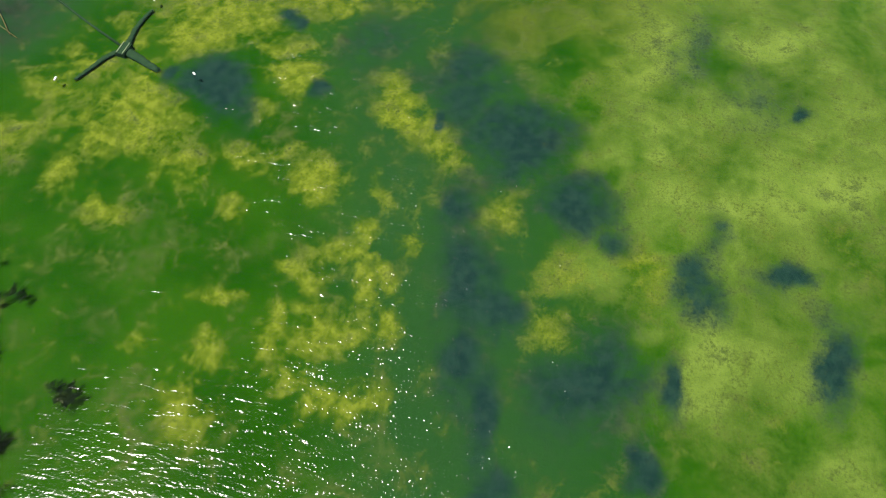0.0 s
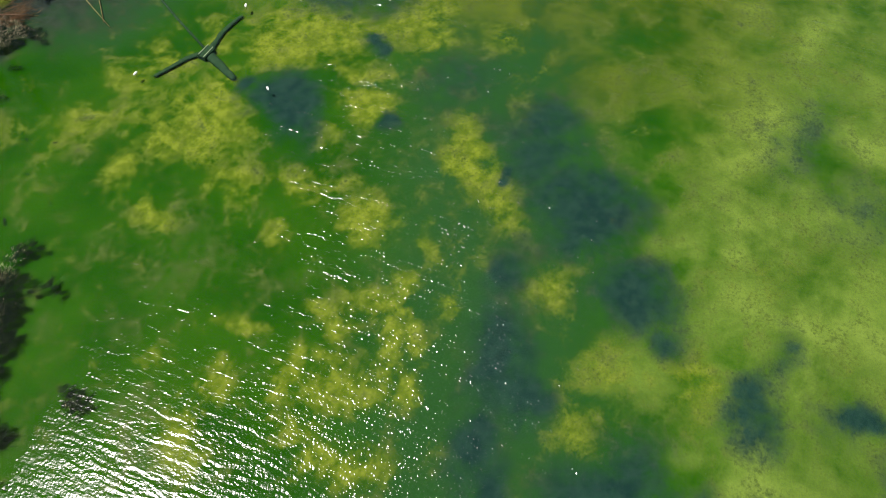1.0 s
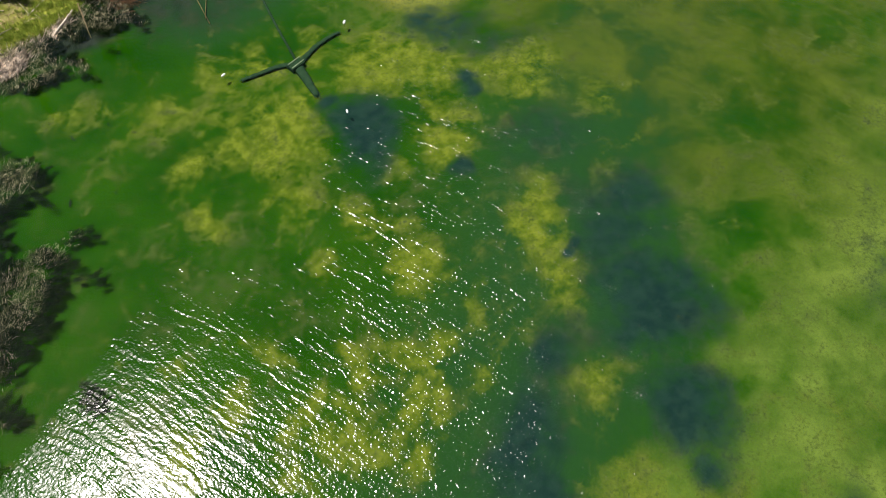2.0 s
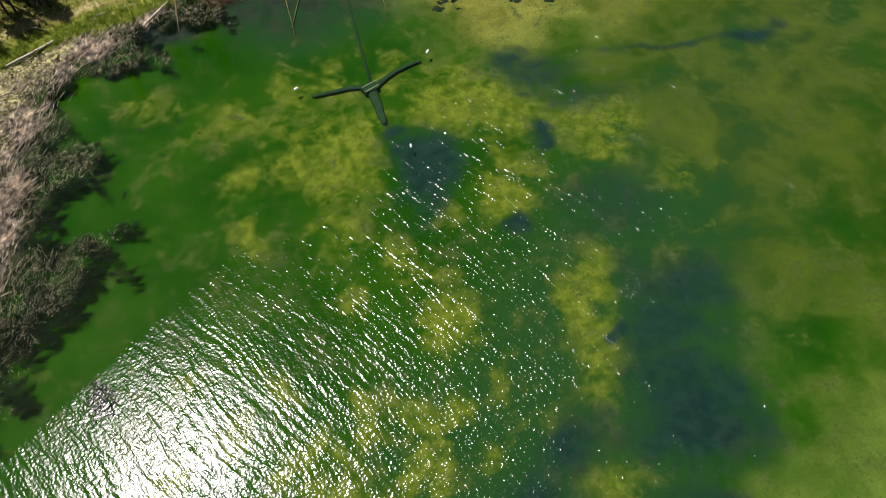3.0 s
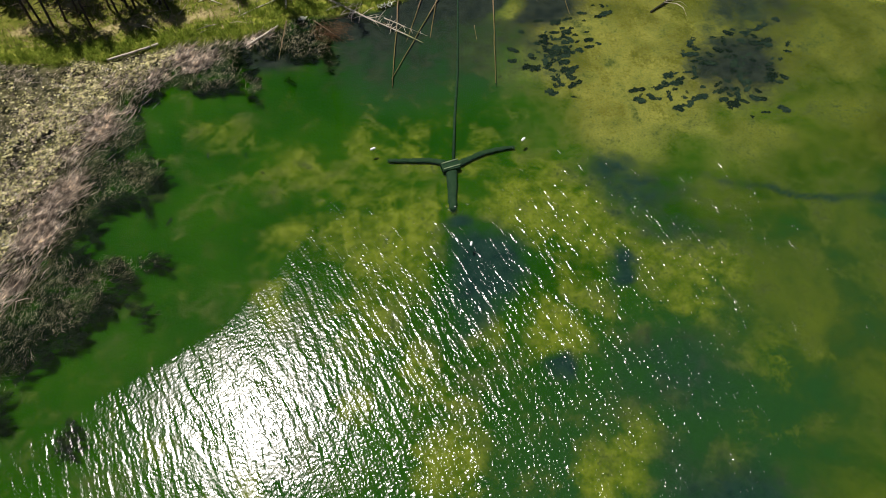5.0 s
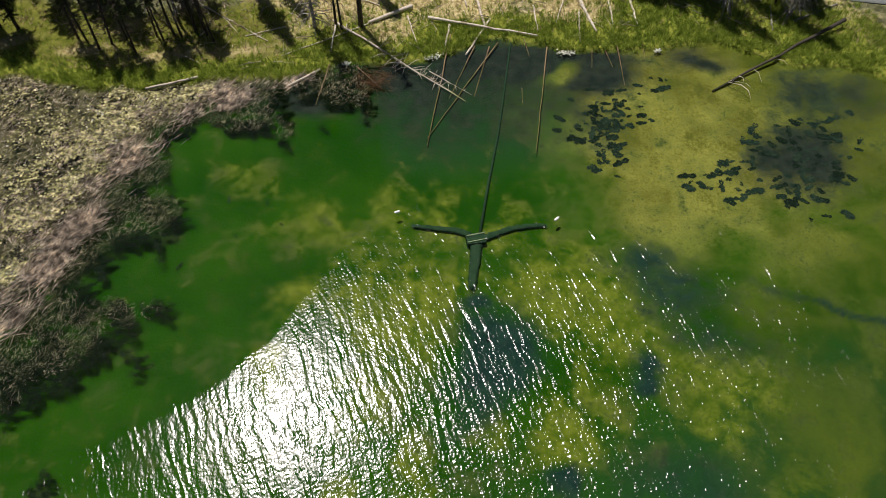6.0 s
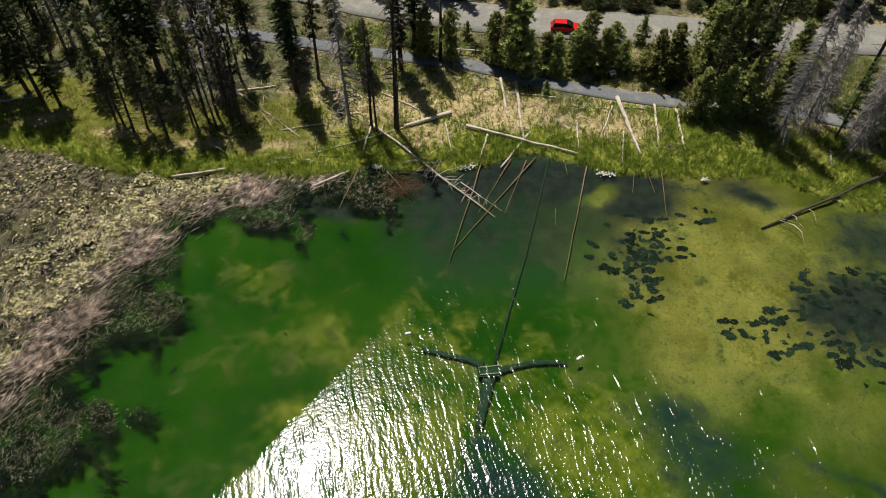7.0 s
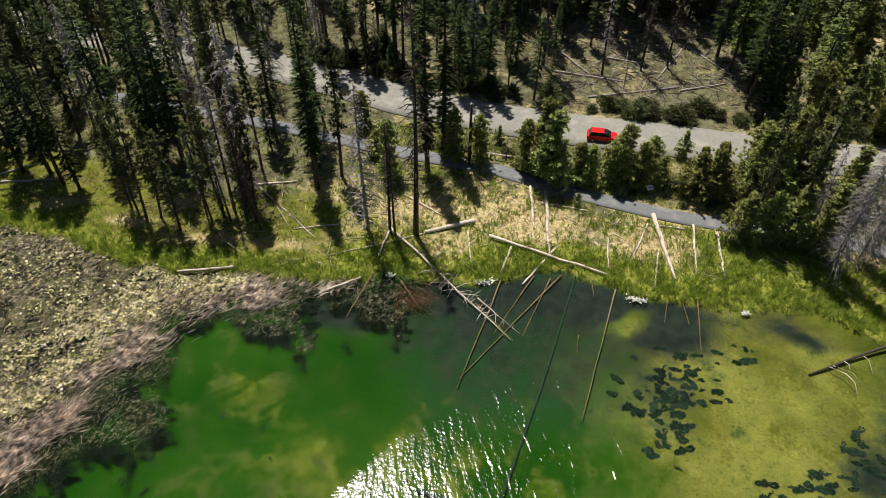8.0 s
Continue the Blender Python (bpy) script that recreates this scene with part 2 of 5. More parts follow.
OLD_PINE = leafy("lodgepole_needles", (0.045, 0.064, 0.020), (0.20, 0.225, 0.085), 0.5, 0.10, gloss=0.05)
GRASS = leafy("green_sedge", (0.13, 0.195, 0.018), (0.38, 0.44, 0.075), 0.5)
STRAW = leafy("dry_straw_grass", (0.40, 0.34, 0.15), (0.66, 0.57, 0.33), 0.35, 0.25)
STALK = leafy("dead_reed_stalks", (0.065, 0.048, 0.034), (0.88, 0.77, 0.63), 0.8, 0.15, 0.4)
REED = leafy("dark_reed_stalks", (0.028, 0.036, 0.014), (0.16, 0.15, 0.08), 0.7, 0.15, 0.45)
PAD = leafy("lily_pads", (0.095, 0.115, 0.024), (0.66, 0.66, 0.29), 0.9, 0.2, 0.35)
RUST = leafy("rusty_dead_needles", (0.07, 0.035, 0.012), (0.17, 0.085, 0.03), 0.4, 0.2)
WEED = leafy("dark_water_weed", (0.012, 0.022, 0.019), (0.026, 0.040, 0.032), 0.6, 0.05, 0.95, 0.0)
SHRUB = leafy("roadside_shrub_leaves", (0.06, 0.085, 0.025), (0.14, 0.155, 0.06), 0.45)


# ---- small tools ----
def part(name, mesh, mat, parent=None, label=""):
    """One mesh object, under a thing or a part where one is given."""
    ob = new(name, mesh)
    if mat is not None and not mesh.materials:
        mesh.materials.append(mat)
    if parent is not None:
        ob.parent = parent
    if label:
        ob["label"] = label
    return ob


def thing(name, m, label, category, group=""):
    ob = new(name)
    ob.empty_display_size = 0.2
    ob.matrix_basis = m
    return tagged(ob, label, category, group)


class Geo:
    """Vertices and faces gathered for one mesh."""

    def __init__(self):
        self.v, self.f = [], []

    def tube(self, pts, radii, sides=6, caps=True):
        pts = [Vector(p) for p in pts]
        rings = []
        for i, p in enumerate(pts):
            t = (pts[min(i + 1, len(pts) - 1)] - pts[max(i - 1, 0)]).normalized()
            u = t.orthogonal().normalized()
            w = t.cross(u)
            base = len(self.v)
            for k in range(sides):
                ang = math.tau * k / sides
                self.v.append(tuple(p + (u * math.cos(ang) + w * math.sin(ang)) * radii[i]))
            rings.append(base)
        for p, q in zip(rings, rings[1:]):
            for k in range(sides):
                n = (k + 1) % sides
                self.f.append((p + k, p + n, q + n, q + k))
        if caps:
            self.f.append(tuple(reversed(range(rings[0], rings[0] + sides))))
            self.f.append(tuple(range(rings[-1], rings[-1] + sides)))

    def spray(self, p, way, length, width, side):
        """A narrow leaf from p along way."""
        b = len(self.v)
        mid = p + way * (length * 0.45)
        self.v += [tuple(p), tuple(mid + side * width), tuple(p + way * length), tuple(mid - side * width)]
        self.f.append((b, b + 1, b + 2, b + 3))

    def needle(self, p, way, length, width, side):
        """A narrow triangle, broad at its foot: a shoot full of needles."""
        b = len(self.v)
        self.v += [tuple(p + side * width), tuple(p + way * length), tuple(p - side * width)]
        self.f.append((b, b + 1, b + 2))

    def box(self, lo, hi):
        b = len(self.v)
        for z in (lo[2], hi[2]):
            self.v += [(lo[0], lo[1], z), (hi[0], lo[1], z), (hi[0], hi[1], z), (lo[0], hi[1], z)]
        self.f += [tuple(b + i for i in q) for q in ((3, 2, 1, 0), (4, 5, 6, 7), (0, 1, 5, 4), (1, 2, 6, 5), (2, 3, 7, 6), (3, 0, 4, 7))]

    def mesh(self, name, smooth=False):
        me = bpy.data.meshes.new(name)
        me.from_pydata(self.v, [], self.f)
        if smooth:
            me.polygons.foreach_set("use_smooth", [True] * len(me.polygons))
        me.update()
        return me


def lattice(ix, iy, seed):
    n = (ix * 374761393 + iy * 668265263 + seed * 974634777) & 0xFFFFFFFF
    n = ((n ^ (n >> 13)) * 1274126177) & 0xFFFFFFFF
    return ((n ^ (n >> 16)) & 0xFFFF) / 65535.0


def value_noise(x, y, size, seed=0, octaves=3):
    """Smooth noise from 0 to 1 over arrays of places, with features of that size in metres."""
    x, y = np.asarray(x, float) / size, np.asarray(y, float) / size
    total, amp, norm = 0.0, 1.0, 0.0
    for o in range(octaves):
        ix, iy = np.floor(x).astype(np.int64), np.floor(y).astype(np.int64)
        fx, fy = x - ix, y - iy
        fx, fy = fx * fx * (3 - 2 * fx), fy * fy * (3 - 2 * fy)
        s = seed + o * 17
        top = lattice(ix, iy, s) * (1 - fx) + lattice(ix + 1, iy, s) * fx
        low = lattice(ix, iy + 1, s) * (1 - fx) + lattice(ix + 1, iy + 1, s) * fx
        total, norm = total + amp * (top * (1 - fy) + low * fy), norm + amp
        x, y, amp = x * 2.03, y * 2.03, amp * 0.5
    return total / norm


def smooth(x, lo, hi):
    t = np.clip((np.asarray(x, float) - lo) / (hi - lo), 0, 1)
    return t * t * (3 - 2 * t)


def to_line(x, y, line):
    """Distance from places to a broken line."""
    best = np.full(np.shape(x), 1e9)
    for (x0, y0), (x1, y1) in zip(line, line[1:]):
        dx, dy = x1 - x0, y1 - y0
        t = np.clip(((x - x0) * dx + (y - y0) * dy) / (dx * dx + dy * dy), 0, 1)
        best = np.minimum(best, np.hypot(x - x0 - t * dx, y - y0 - t * dy))
    return best


# ---- the plan ----
SHORE = [(-400, 150), (-120, 50), (-61, 36), (-52, 33.8), (-44, 30.1), (-36, 28.6), (-30, 28.8), (-23, 28.4), (-18.7, 27.4), (-13.5, 28.6), (-10, 29.7), (-6.8, 28.9),
         (-2.7, 28.1), (4, 29.3), (10.8, 30.8), (14.6, 28.9), (20, 26.9), (26.5, 25.8), (31.4, 25.2), (37, 25.4), (43, 22.2), (47.5, 18.6), (54, 17.6), (58, 13.9), (72, 6), (400, -120)]
FOOTPATH = [(-60, 66), (-44, 62), (-30.7, 58.7), (-20.9, 55.8), (-11.5, 52.9), (-5, 51.4), (1.4, 50), (7.5, 47.4), (13.4, 44.8), (19.1, 42.7), (26.1, 40.5), (31.5, 39.3), (42.4, 37.7), (49.3, 35.6), (54.5, 33.3), (80, 24), (130, 4)]
ROAD = [(-200, 118), (-110, 95), (-68.8, 84.5), (-35.4, 76), (-22.2, 70.8), (-9.1, 65.2), (4.8, 61.4), (17.3, 59), (29.4, 57.2), (39.4, 55.4), (48.6, 54), (57.7, 53), (90, 49), (200, 30)]
STALK_LINE = [(-16, 29), (-21, 27), (-27, 24.6), (-33.5, 21.3), (-38.6, 13.2), (-43.2, 4), (-47.4, -2.7), (-55, -12), (-75, -30)]
LEE = [(-200, -75), (-60, -25), (-49, -21.5), (-38, -18), (-27, -14.5), (-21, -10), (-14, -1), (-7.5, 7.5), (0, 12), (5, 16), (14, 20), (30, 20), (60, 8), (400, -125)]  # edge of the sheltered water
SX, SY = [p[0] for p in SHORE], [p[1] for p in SHORE]


def inland(x, y):
    """Metres behind the waterline, less than 0 over the lake."""
    wob = (value_noise(x, y, 3.0, 5, 3) - 0.5) * 1.8
    return y - np.interp(x, SX, SY) + wob


def land_height(x, y):
    d = inland(x, y)
    shelf = -0.22 - 1.0 * smooth(-d, 0, 26)
    bank = 0.22 + 0.016 * np.clip(d, 0, 60) + 0.07 * np.clip(d - 42, 0, 200) * smooth(d, 42, 60) * 0.4 + (value_noise(x, y, 2.5, 9) - 0.5) * 0.22
    z = shelf + (bank - shelf) * smooth(d, -0.5, 0.5)
    near_way = np.minimum(to_line(x, y, FOOTPATH) - 1.3, to_line(x, y, ROAD) - 4.0)
    flat = 0.25 + 0.016 * np.clip(d, 0, 60)
    z = np.where(d > 3, flat - 0.08 + (z - flat + 0.08) * smooth(near_way, 0.2, 3.0), z)
    far = np.hypot(x, y + 60)
    return np.where((far > 420) & (d < 0), np.maximum(z, (far - 440) * 0.05), z)


def height_at(x, y):
    return float(land_height(np.array([x]), np.array([y]))[0])


def ellipses(x, y, rows):
    """How far places lie inside the best of some soft ellipses: x, y, radii, turn, weight."""
    best = np.zeros(np.shape(x))
    for cx, cy, r1, r2, turn, w in rows:
        c, s = math.cos(radians(turn)), math.sin(radians(turn))
        u, v = (x - cx) * c + (y - cy) * s, (y - cy) * c - (x - cx) * s
        best = np.maximum(best, w * (1 - smooth(np.hypot(u / r1, v / r2), 0.0, 1.75)))
    return best


# soft patches of the lake bed: x, y, two radii, turn in degrees, weight
ALGAE_A = [(12.3, -10.3, 8.4, 4.9, 112, 1), (9.8, -18.7, 4.4, 1.5, 115, 1), (-5.1, -8.0, 7.6, 3.8, 39, 1), (-7.6, 4.9, 3.9, 3.1, 80, 0.7), (-1.9, 3.2, 3.6, 2.8, 83, 0.8), (-13.5, 2.6, 3.1, 1.3, 113, 0.7), (-12.4, -6.3, 2.8, 2.0, 100, 0.9), (-18.3, -4.8, 2.6, 1.9, 97, 1), (-12.6, -15.9, 3.0, 2.1, 106, 1), (-20.0, -12.7, 2.3, 1.7, 101, 1), (-8.5, -23.4, 5.0, 1.2, 115, 1), (-9.2, -32.2, 3.4, 3.0, 52, 1), (-15.7, -25.7, 1.8, 1.6, 85, 0.7), (6.0, -23.5, 3.3, 2.8, 41, 1), (-0.7, -22.5, 1.9, 1.0, 114, 0.7)]
ALGAE_B = [(6.4, -37.3, 4.2, 2.4, 51, 1), (2.1, -44.5, 6.0, 2.5, 47, 1), (15.0, -40.0, 3.3, 2.2, 22, 0.7), (-19.4, -35.3, 2.1, 1.4, 112, 1), (-17.1, -40.5, 3.6, 1.8, 115, 1), (-13.7, -41.1, 2.1, 1.8, 34, 1), (-20.8, -43.5, 3.2, 2.0, 30, 1), (-26.9, -42.9, 5.1, 2.1, 115, 1), (-28.3, -36.6, 1.9, 1.3, 40, 1), (-11.9, -46.4, 2.0, 1.1, 26, 0.6), (-26.6, -28.3, 2.5, 1.4, 111, 0.8), (-34.2, -25.1, 2.1, 1.4, 104, 0.6), (-32.4, -31.9, 2.1, 1.6, 99, 0.7), (-37.7, -32.7, 3.4, 2.5, 48, 0.9), (-7.3, -40.7, 2.2, 1.0, 27, 0.6)]
ALGAE_C = [(-32.8, -46.3, 3.8, 2.2, 113, 1), (-4.8, -55.5, 2.8, 2.2, 14, 0.7), (-10.9, -64.2, 4.7, 3.2, 121, 0.55), (-18.0, -63.7, 3.9, 2.4, 118, 0.55), (-7.7, -71.1, 4.1, 3.4, 172, 0.5), (8.9, -9.0, 7.2, 4.2, 125, 1), (19.3, -19.4, 6.9, 2.3, 142, 1), (3.4, -39.2, 5.4, 2.3, 57, 0.9), (15.0, -40.1, 2.6, 2.1, 0, 0.8), (24.4, -32.2, 4.5, 3.6, 8, 0.5), (-2.7, 4.9, 4.2, 1.9, 154, 0.6), (-14.9, 3.5, 4.8, 3.5, 146, 0.6), (-2.0, 5.2, 4.8, 2.1, 177, 0.5), (-16.1, 4.1, 5.3, 3.1, 174, 0.35), (-18.9, -3.7, 2.3, 2.0, 143, 0.4)]
ALGAE_D = [(-23.9, 12.7, 3.2, 2.0, 168, 0.55), (8.9, -5.4, 5.5, 4.1, 6, 0.7), (12.4, -9.6, 3.2, 2.7, 19, 0.6), (-22.4, -37.7, 3.3, 1.1, 31, 0.8), (-18.2, -45.8, 3.9, 1.3, 27, 0.8), (-25.5, -39.5, 2.3, 1.1, 114, 0.8), (-24.2, -47.9, 2.3, 2.1, 99, 0.9), (-23.5, -43.7, 2.5, 1.7, 32, 0.8), (-31.8, -40.7, 2.2, 1.4, 112, 0.7), (7.3, -6.3, 4.6, 3.7, 97, 0.9), (4.1, 0.5, 3.1, 2.2, 47, 0.7), (-6.8, -3.3, 3.5, 2.4, 49, 0.7), (-10.6, -1.9, 3.2, 2.1, 105, 0.7), (-10.4, -10.6, 2.8, 2.2, 96, 0.8), (18.4, -24.3, 5.3, 1.8, 115, 0.6)]
ALGAE_E = [(-25.7, -30.8, 1.8, 1.2, 109, 0.5), (-13.8, -5.8, 2.9, 2.5, 88, 0.8), (-19.0, -4.3, 3.0, 1.8, 77, 0.8), (-7.9, -8.1, 5.6, 3.2, 70, 0.9), (-7.1, 1.3, 3.4, 2.2, 152, 0.6), (-12.3, -16.0, 3.0, 1.8, 153, 0.7), (-1.5, -21.8, 1.5, 1.3, 158, 0.6), (-8.6, -24.0, 3.1, 2.4, 101, 0.8), (-10.5, -32.8, 2.5, 2.4, 67, 0.8), (14.3, -10.1, 4.4, 3.5, 90, 0.9), (24.7, -20.6, 4.4, 2.4, 144, 0.8), (19.3, -22.9, 4.3, 1.3, 143, 0.7), (26.1, -23.9, 2.6, 1.9, 168, 0.6)]
SAND_A = [(32.9, -59.4, 13.0, 6.4, 119, 0.6), (40.2, -74.5, 17.8, 9.6, 122, 0.8), (7.6, -64.7, 5.2, 4.3, 20, 0.9), (4.5, -74.1, 7.2, 4.6, 67, 1), (3.3, -84.8, 7.7, 5.3, 77, 1), (21.5, -67.8, 7.9, 5.4, 126, 0.7), (26.6, -82.7, 6.4, 3.5, 123, 0.6), (-14.2, -86.2, 8.4, 5.7, 130, 1), (-18.0, -80.6, 5.3, 4.3, 156, 1), (-9.7, -66.8, 6.5, 3.9, 120, 0.6), (10.6, -83.5, 9.6, 3.7, 118, 0.7), (-15.5, -74.5, 3.3, 1.7, 119, 0.7), (24.1, 4.2, 7.7, 6.6, 46, 1), (37.3, -6.1, 8.0, 3.6, 158, 0.9), (53.3, -8.8, 9.9, 6.2, 39, 1)]
SAND_B = [(24.3, -46.3, 11.8, 6.6, 41, 0.55), (30.4, -29.4, 10.5, 7.9, 179, 0.45), (41.6, -27.5, 6.7, 5.0, 16, 0.4), (26.4, 13.5, 5.7, 4.5, 35, 1), (28.0, 6.3, 7.2, 5.1, 55, 1), (21.6, -1.1, 6.8, 5.4, 30, 0.8), (34.7, -6.1, 6.8, 4.8, 28, 0.6), (34.9, 17.4, 6.2, 4.6, 39, 0.8), (32.1, -0.9, 5.5, 3.7, 16, 0.8), (17.1, 22.9, 2.4, 1.9, 12, 1), (15.5, -5.2, 5.5, 3.2, 72, 0.4)]
WEEDS_A = [(0.2, -15.8, 6.7, 3.9, 36, 1), (2.8, -11.1, 3.0, 2.4, 97, 0.7), (14.9, -43.1, 5.8, 4.8, 122, 0.8), (5.3, -54.0, 6.4, 5.3, 128, 1), (-5.3, -50.2, 3.7, 2.8, 20, 0.8), (-15.7, -54.1, 7.1, 3.5, 23, 1), (-25.0, -56.3, 3.4, 2.2, 23, 1), (-18.4, -58.0, 3.4, 2.6, 18, 1), (-1.9, -63.3, 5.2, 4.1, 91, 1), (-4.8, -68.7, 2.7, 2.0, 3, 0.8), (-22.3, -69.2, 6.1, 5.2, 139, 0.9), (-20.2, -77.2, 3.0, 1.9, 8, 1), (-7.5, -78.1, 4.0, 3.0, 174, 1), (-0.8, -78.7, 2.6, 2.0, 169, 0.7), (-3.5, -86.5, 3.0, 2.2, 141, 1)]
WEEDS_B = [(-12.5, -92.2, 5.1, 2.8, 0, 1), (22.0, -86.6, 1.5, 0.8, 123, 1), (29.0, -72.4, 8.2, 3.4, 179, 0.5), (22.7, -80.7, 5.8, 5.6, 116, 0.4), (5.3, -27.1, 1.3, 1.0, 33, 1), (14.3, -18.3, 1.5, 1.3, 45, 1), (5.3, -44.2, 1.5, 1.1, 62, 1), (20.2, -9.4, 6.7, 3.2, 149, 0.7), (49.5, -20.5, 4.2, 1.7, 158, 1), (38.0, -14.6, 8.9, 0.8, 152, 0.7), (1.6, -13.4, 4.7, 3.8, 63, 1), (0.4, -8.4, 2.0, 1.7, 154, 1), (9.5, -46.8, 6.8, 4.1, 162, 0.8), (22.4, -15.8, 7.7, 3.5, 142, 0.5), (15.4, -31.8, 7.1, 5.3, 168, 0.45)]
WEEDS_C = [(14.4, -18.0, 1.2, 1.1, 13, 1), (5.1, -27.1, 1.2, 0.9, 164, 1), (3.6, -44.6, 1.2, 0.8, 162, 1), (19.0, -6.5, 3.3, 2.0, 5, 0.9), (39.6, 7.2, 4.7, 3.7, 19, 0.6), (20.4, 13.4, 4.2, 2.8, 60, 0.42), (47.1, 14.2, 5.4, 3.7, 32, 0.5), (-29.5, -59.5, 4.5, 1.9, 8, 1), (-35, -62.5, 3, 2, 30, 0.8), (-29.5, -76.5, 2.6, 1.8, 40, 1), (-25, -71.5, 4.5, 3, 30, 0.45)]
MUD_A = [(9.3, 26.7, 8.5, 3.6, 178, 1), (18.6, 23.3, 8.9, 4.0, 167, 0.9), (-3.5, 26.4, 4.2, 3.0, 177, 0.8), (-15.4, 24.5, 5.8, 3.6, 156, 0.9), (-22.5, 26.8, 4.9, 2.9, 172, 0.9), (34.2, 23.5, 4.3, 2.5, 6, 0.5), (46.2, 15.1, 5.1, 3.4, 43, 0.35), (13.8, 28.1, 7.2, 2.1, 178, 1), (42.0, 5.0, 7.0, 5.6, 25, 0.62), (52, 13, 6, 3, 30, 0.4), (35.6, 22.2, 3.2, 1.8, 160, 0.5)]

# ---- ground, water, ways ----
def steps(lo, hi, fine, far):
    """Grid lines: even between lo and hi, ever wider out to far."""
    mid = list(np.arange(lo, hi + 0.001, fine))
    up, down, w = [hi], [lo], fine
    while up[-1] < far or down[-1] > -far:
        w *= 1.35
        up.append(up[-1] + w)
        down.append(down[-1] - w)
    return np.array(down[:0:-1] + mid + up[1:])


BARE = [(21.5, 35, 3.2, 4.5, 90, 1), (9, 38, 3, 5, 90, 0.8), (-5, 33, 4, 2, 0, 0.8), (-24, 33.5, 5, 1.5, 0, 0.8), (-44, 37.0, 4.5, 1.2, 0, 0.9), (-33, 34.2, 5.5, 1.3, 5, 0.9), (-39, 41, 3.5, 2, 0, 0.7), (-55, 40, 5, 1.5, 10, 0.8), (-8, 41, 5, 2.5, 0, 0.8), (3, 41, 4, 2, 0, 0.7)]  # straw and bare soil on the bank


def build_ground():
    gx, gy = steps(-62, 76, 0.46, 1800), steps(-102, 100, 0.5, 1800)
    X, Y = np.meshgrid(gx, gy)
    Z = land_height(X, Y)
    me = bpy.data.meshes.new("ground")
    nx, ny = len(gx), len(gy)
    idx = np.arange(nx * ny).reshape(ny, nx)
    faces = np.stack([idx[:-1, :-1], idx[:-1, 1:], idx[1:, 1:], idx[1:, :-1]], -1).reshape(-1, 4)
    me.from_pydata(np.stack([X, Y, Z], -1).reshape(-1, 3).tolist(), [], faces.tolist())
    me.polygons.foreach_set("use_smooth", [True] * len(me.polygons))
    d = inland(X, Y)
    wx, wy = X + (value_noise(X, Y, 5, 31) - 0.5) * 5, Y + (value_noise(X, Y, 5, 47) - 0.5) * 5
    reed_side = reed_depth(X, Y)
    masks = {
        "land": smooth(d, -0.35, 0.25),
        "sand": np.maximum.reduce([ellipses(wx, wy, SAND_A + SAND_B), (0.56 + 0.5 * (value_noise(X, Y, 16, 91) - 0.5)) * np.maximum(smooth(X + 0.3 * Y, 3, 24), smooth(((wx - 15) * 20 - (wy + 45) * 35) / 40, 0, 20)), 0.9 * smooth(wx, 13, 21) * smooth(wy, -9, 4)]),
        "cool": np.exp(-((X * 0.45 - (Y + 45) * 0.9) / 40 / 0.4) ** 2) * smooth(-Y, 5, 25) + 1.0 * smooth(Y, 3, 16) * smooth(X, -14, 0),
        "algae": ellipses(wx, wy, ALGAE_A + ALGAE_B + ALGAE_C + ALGAE_D + ALGAE_E),
        "weed": ellipses(wx, wy, WEEDS_A + WEEDS_B + WEEDS_C),
        "mud": np.maximum(ellipses(wx, wy, MUD_A) * 1.7, 0.74 * smooth(wy, 5, 23) * smooth(wx, -13, -4) * (1 - smooth(wx, 17, 25))) - 1.6 * ellipses(wx, wy, [(17.1, 22.9, 2.6, 1.7, 0, 1), (-10.5, 25.5, 1.6, 2.2, 0, 0.9), (-22, 22.5, 2.5, 1.5, 0, 0.7)]),
        "shoal": smooth(wx, 12, 21) * smooth(wy, -14, 2) * (1 - 0.7 * smooth(wx, 35, 46)),
        "warm": smooth(X, 8, 24) * smooth(Y, -75, -45) * (1 - 0.65 * smooth(Y, -16, -2) * (1 - smooth(X, 32, 44))),
        "peat": smooth(mat_depth(X, Y), -1.5, 2.5),
        "fringe": smooth(reed_side, -0.6, 4.6) * (0.72 + 0.28 * smooth(value_noise(X, Y, 2.2, 101, 3), 0.35, 0.6)),
        "rusty": smooth(-X, 13, 22) * smooth(d, 1.5, 4) * (1 - smooth(d, 12, 18)) * (1 - 0.8 * ellipses(X, Y, BARE)),
        "lush": -0.35 * smooth(-X, 13, 22) * smooth(d, 1.5, 4) - 1.1 * ellipses(X, Y, BARE) + (1 - smooth(d, 2.0, 8.0)) * 0.9 + 0.22 - 0.45 * smooth(d, 30, 40) + 0.6 * smooth(X, 14, 24) * (1 - smooth(d, 11, 15)) + 1.1 * (value_noise(X, Y, 7, 71) - 0.45),
        "dry": 0.12 + 0.8 * ellipses(X, Y, BARE) + 0.9 * (value_noise(X, Y, 8, 83) - 0.3) + 0.35 * smooth(d, 3, 6) * (1 - smooth(d, 14, 22)) - 0.8 * smooth(-X, 18, 34) * smooth(d, 10, 16),
    }
    for key, values in masks.items():
        at = me.attributes.new(key, "FLOAT", "POINT")
        at.data.foreach_set("value", np.clip(values, 0, 1).reshape(-1).astype(np.float32))
    return tagged(part("ground", me, GROUND), "green algae lake bed rising to a grassy wooded bank", "ground", kind="structure")


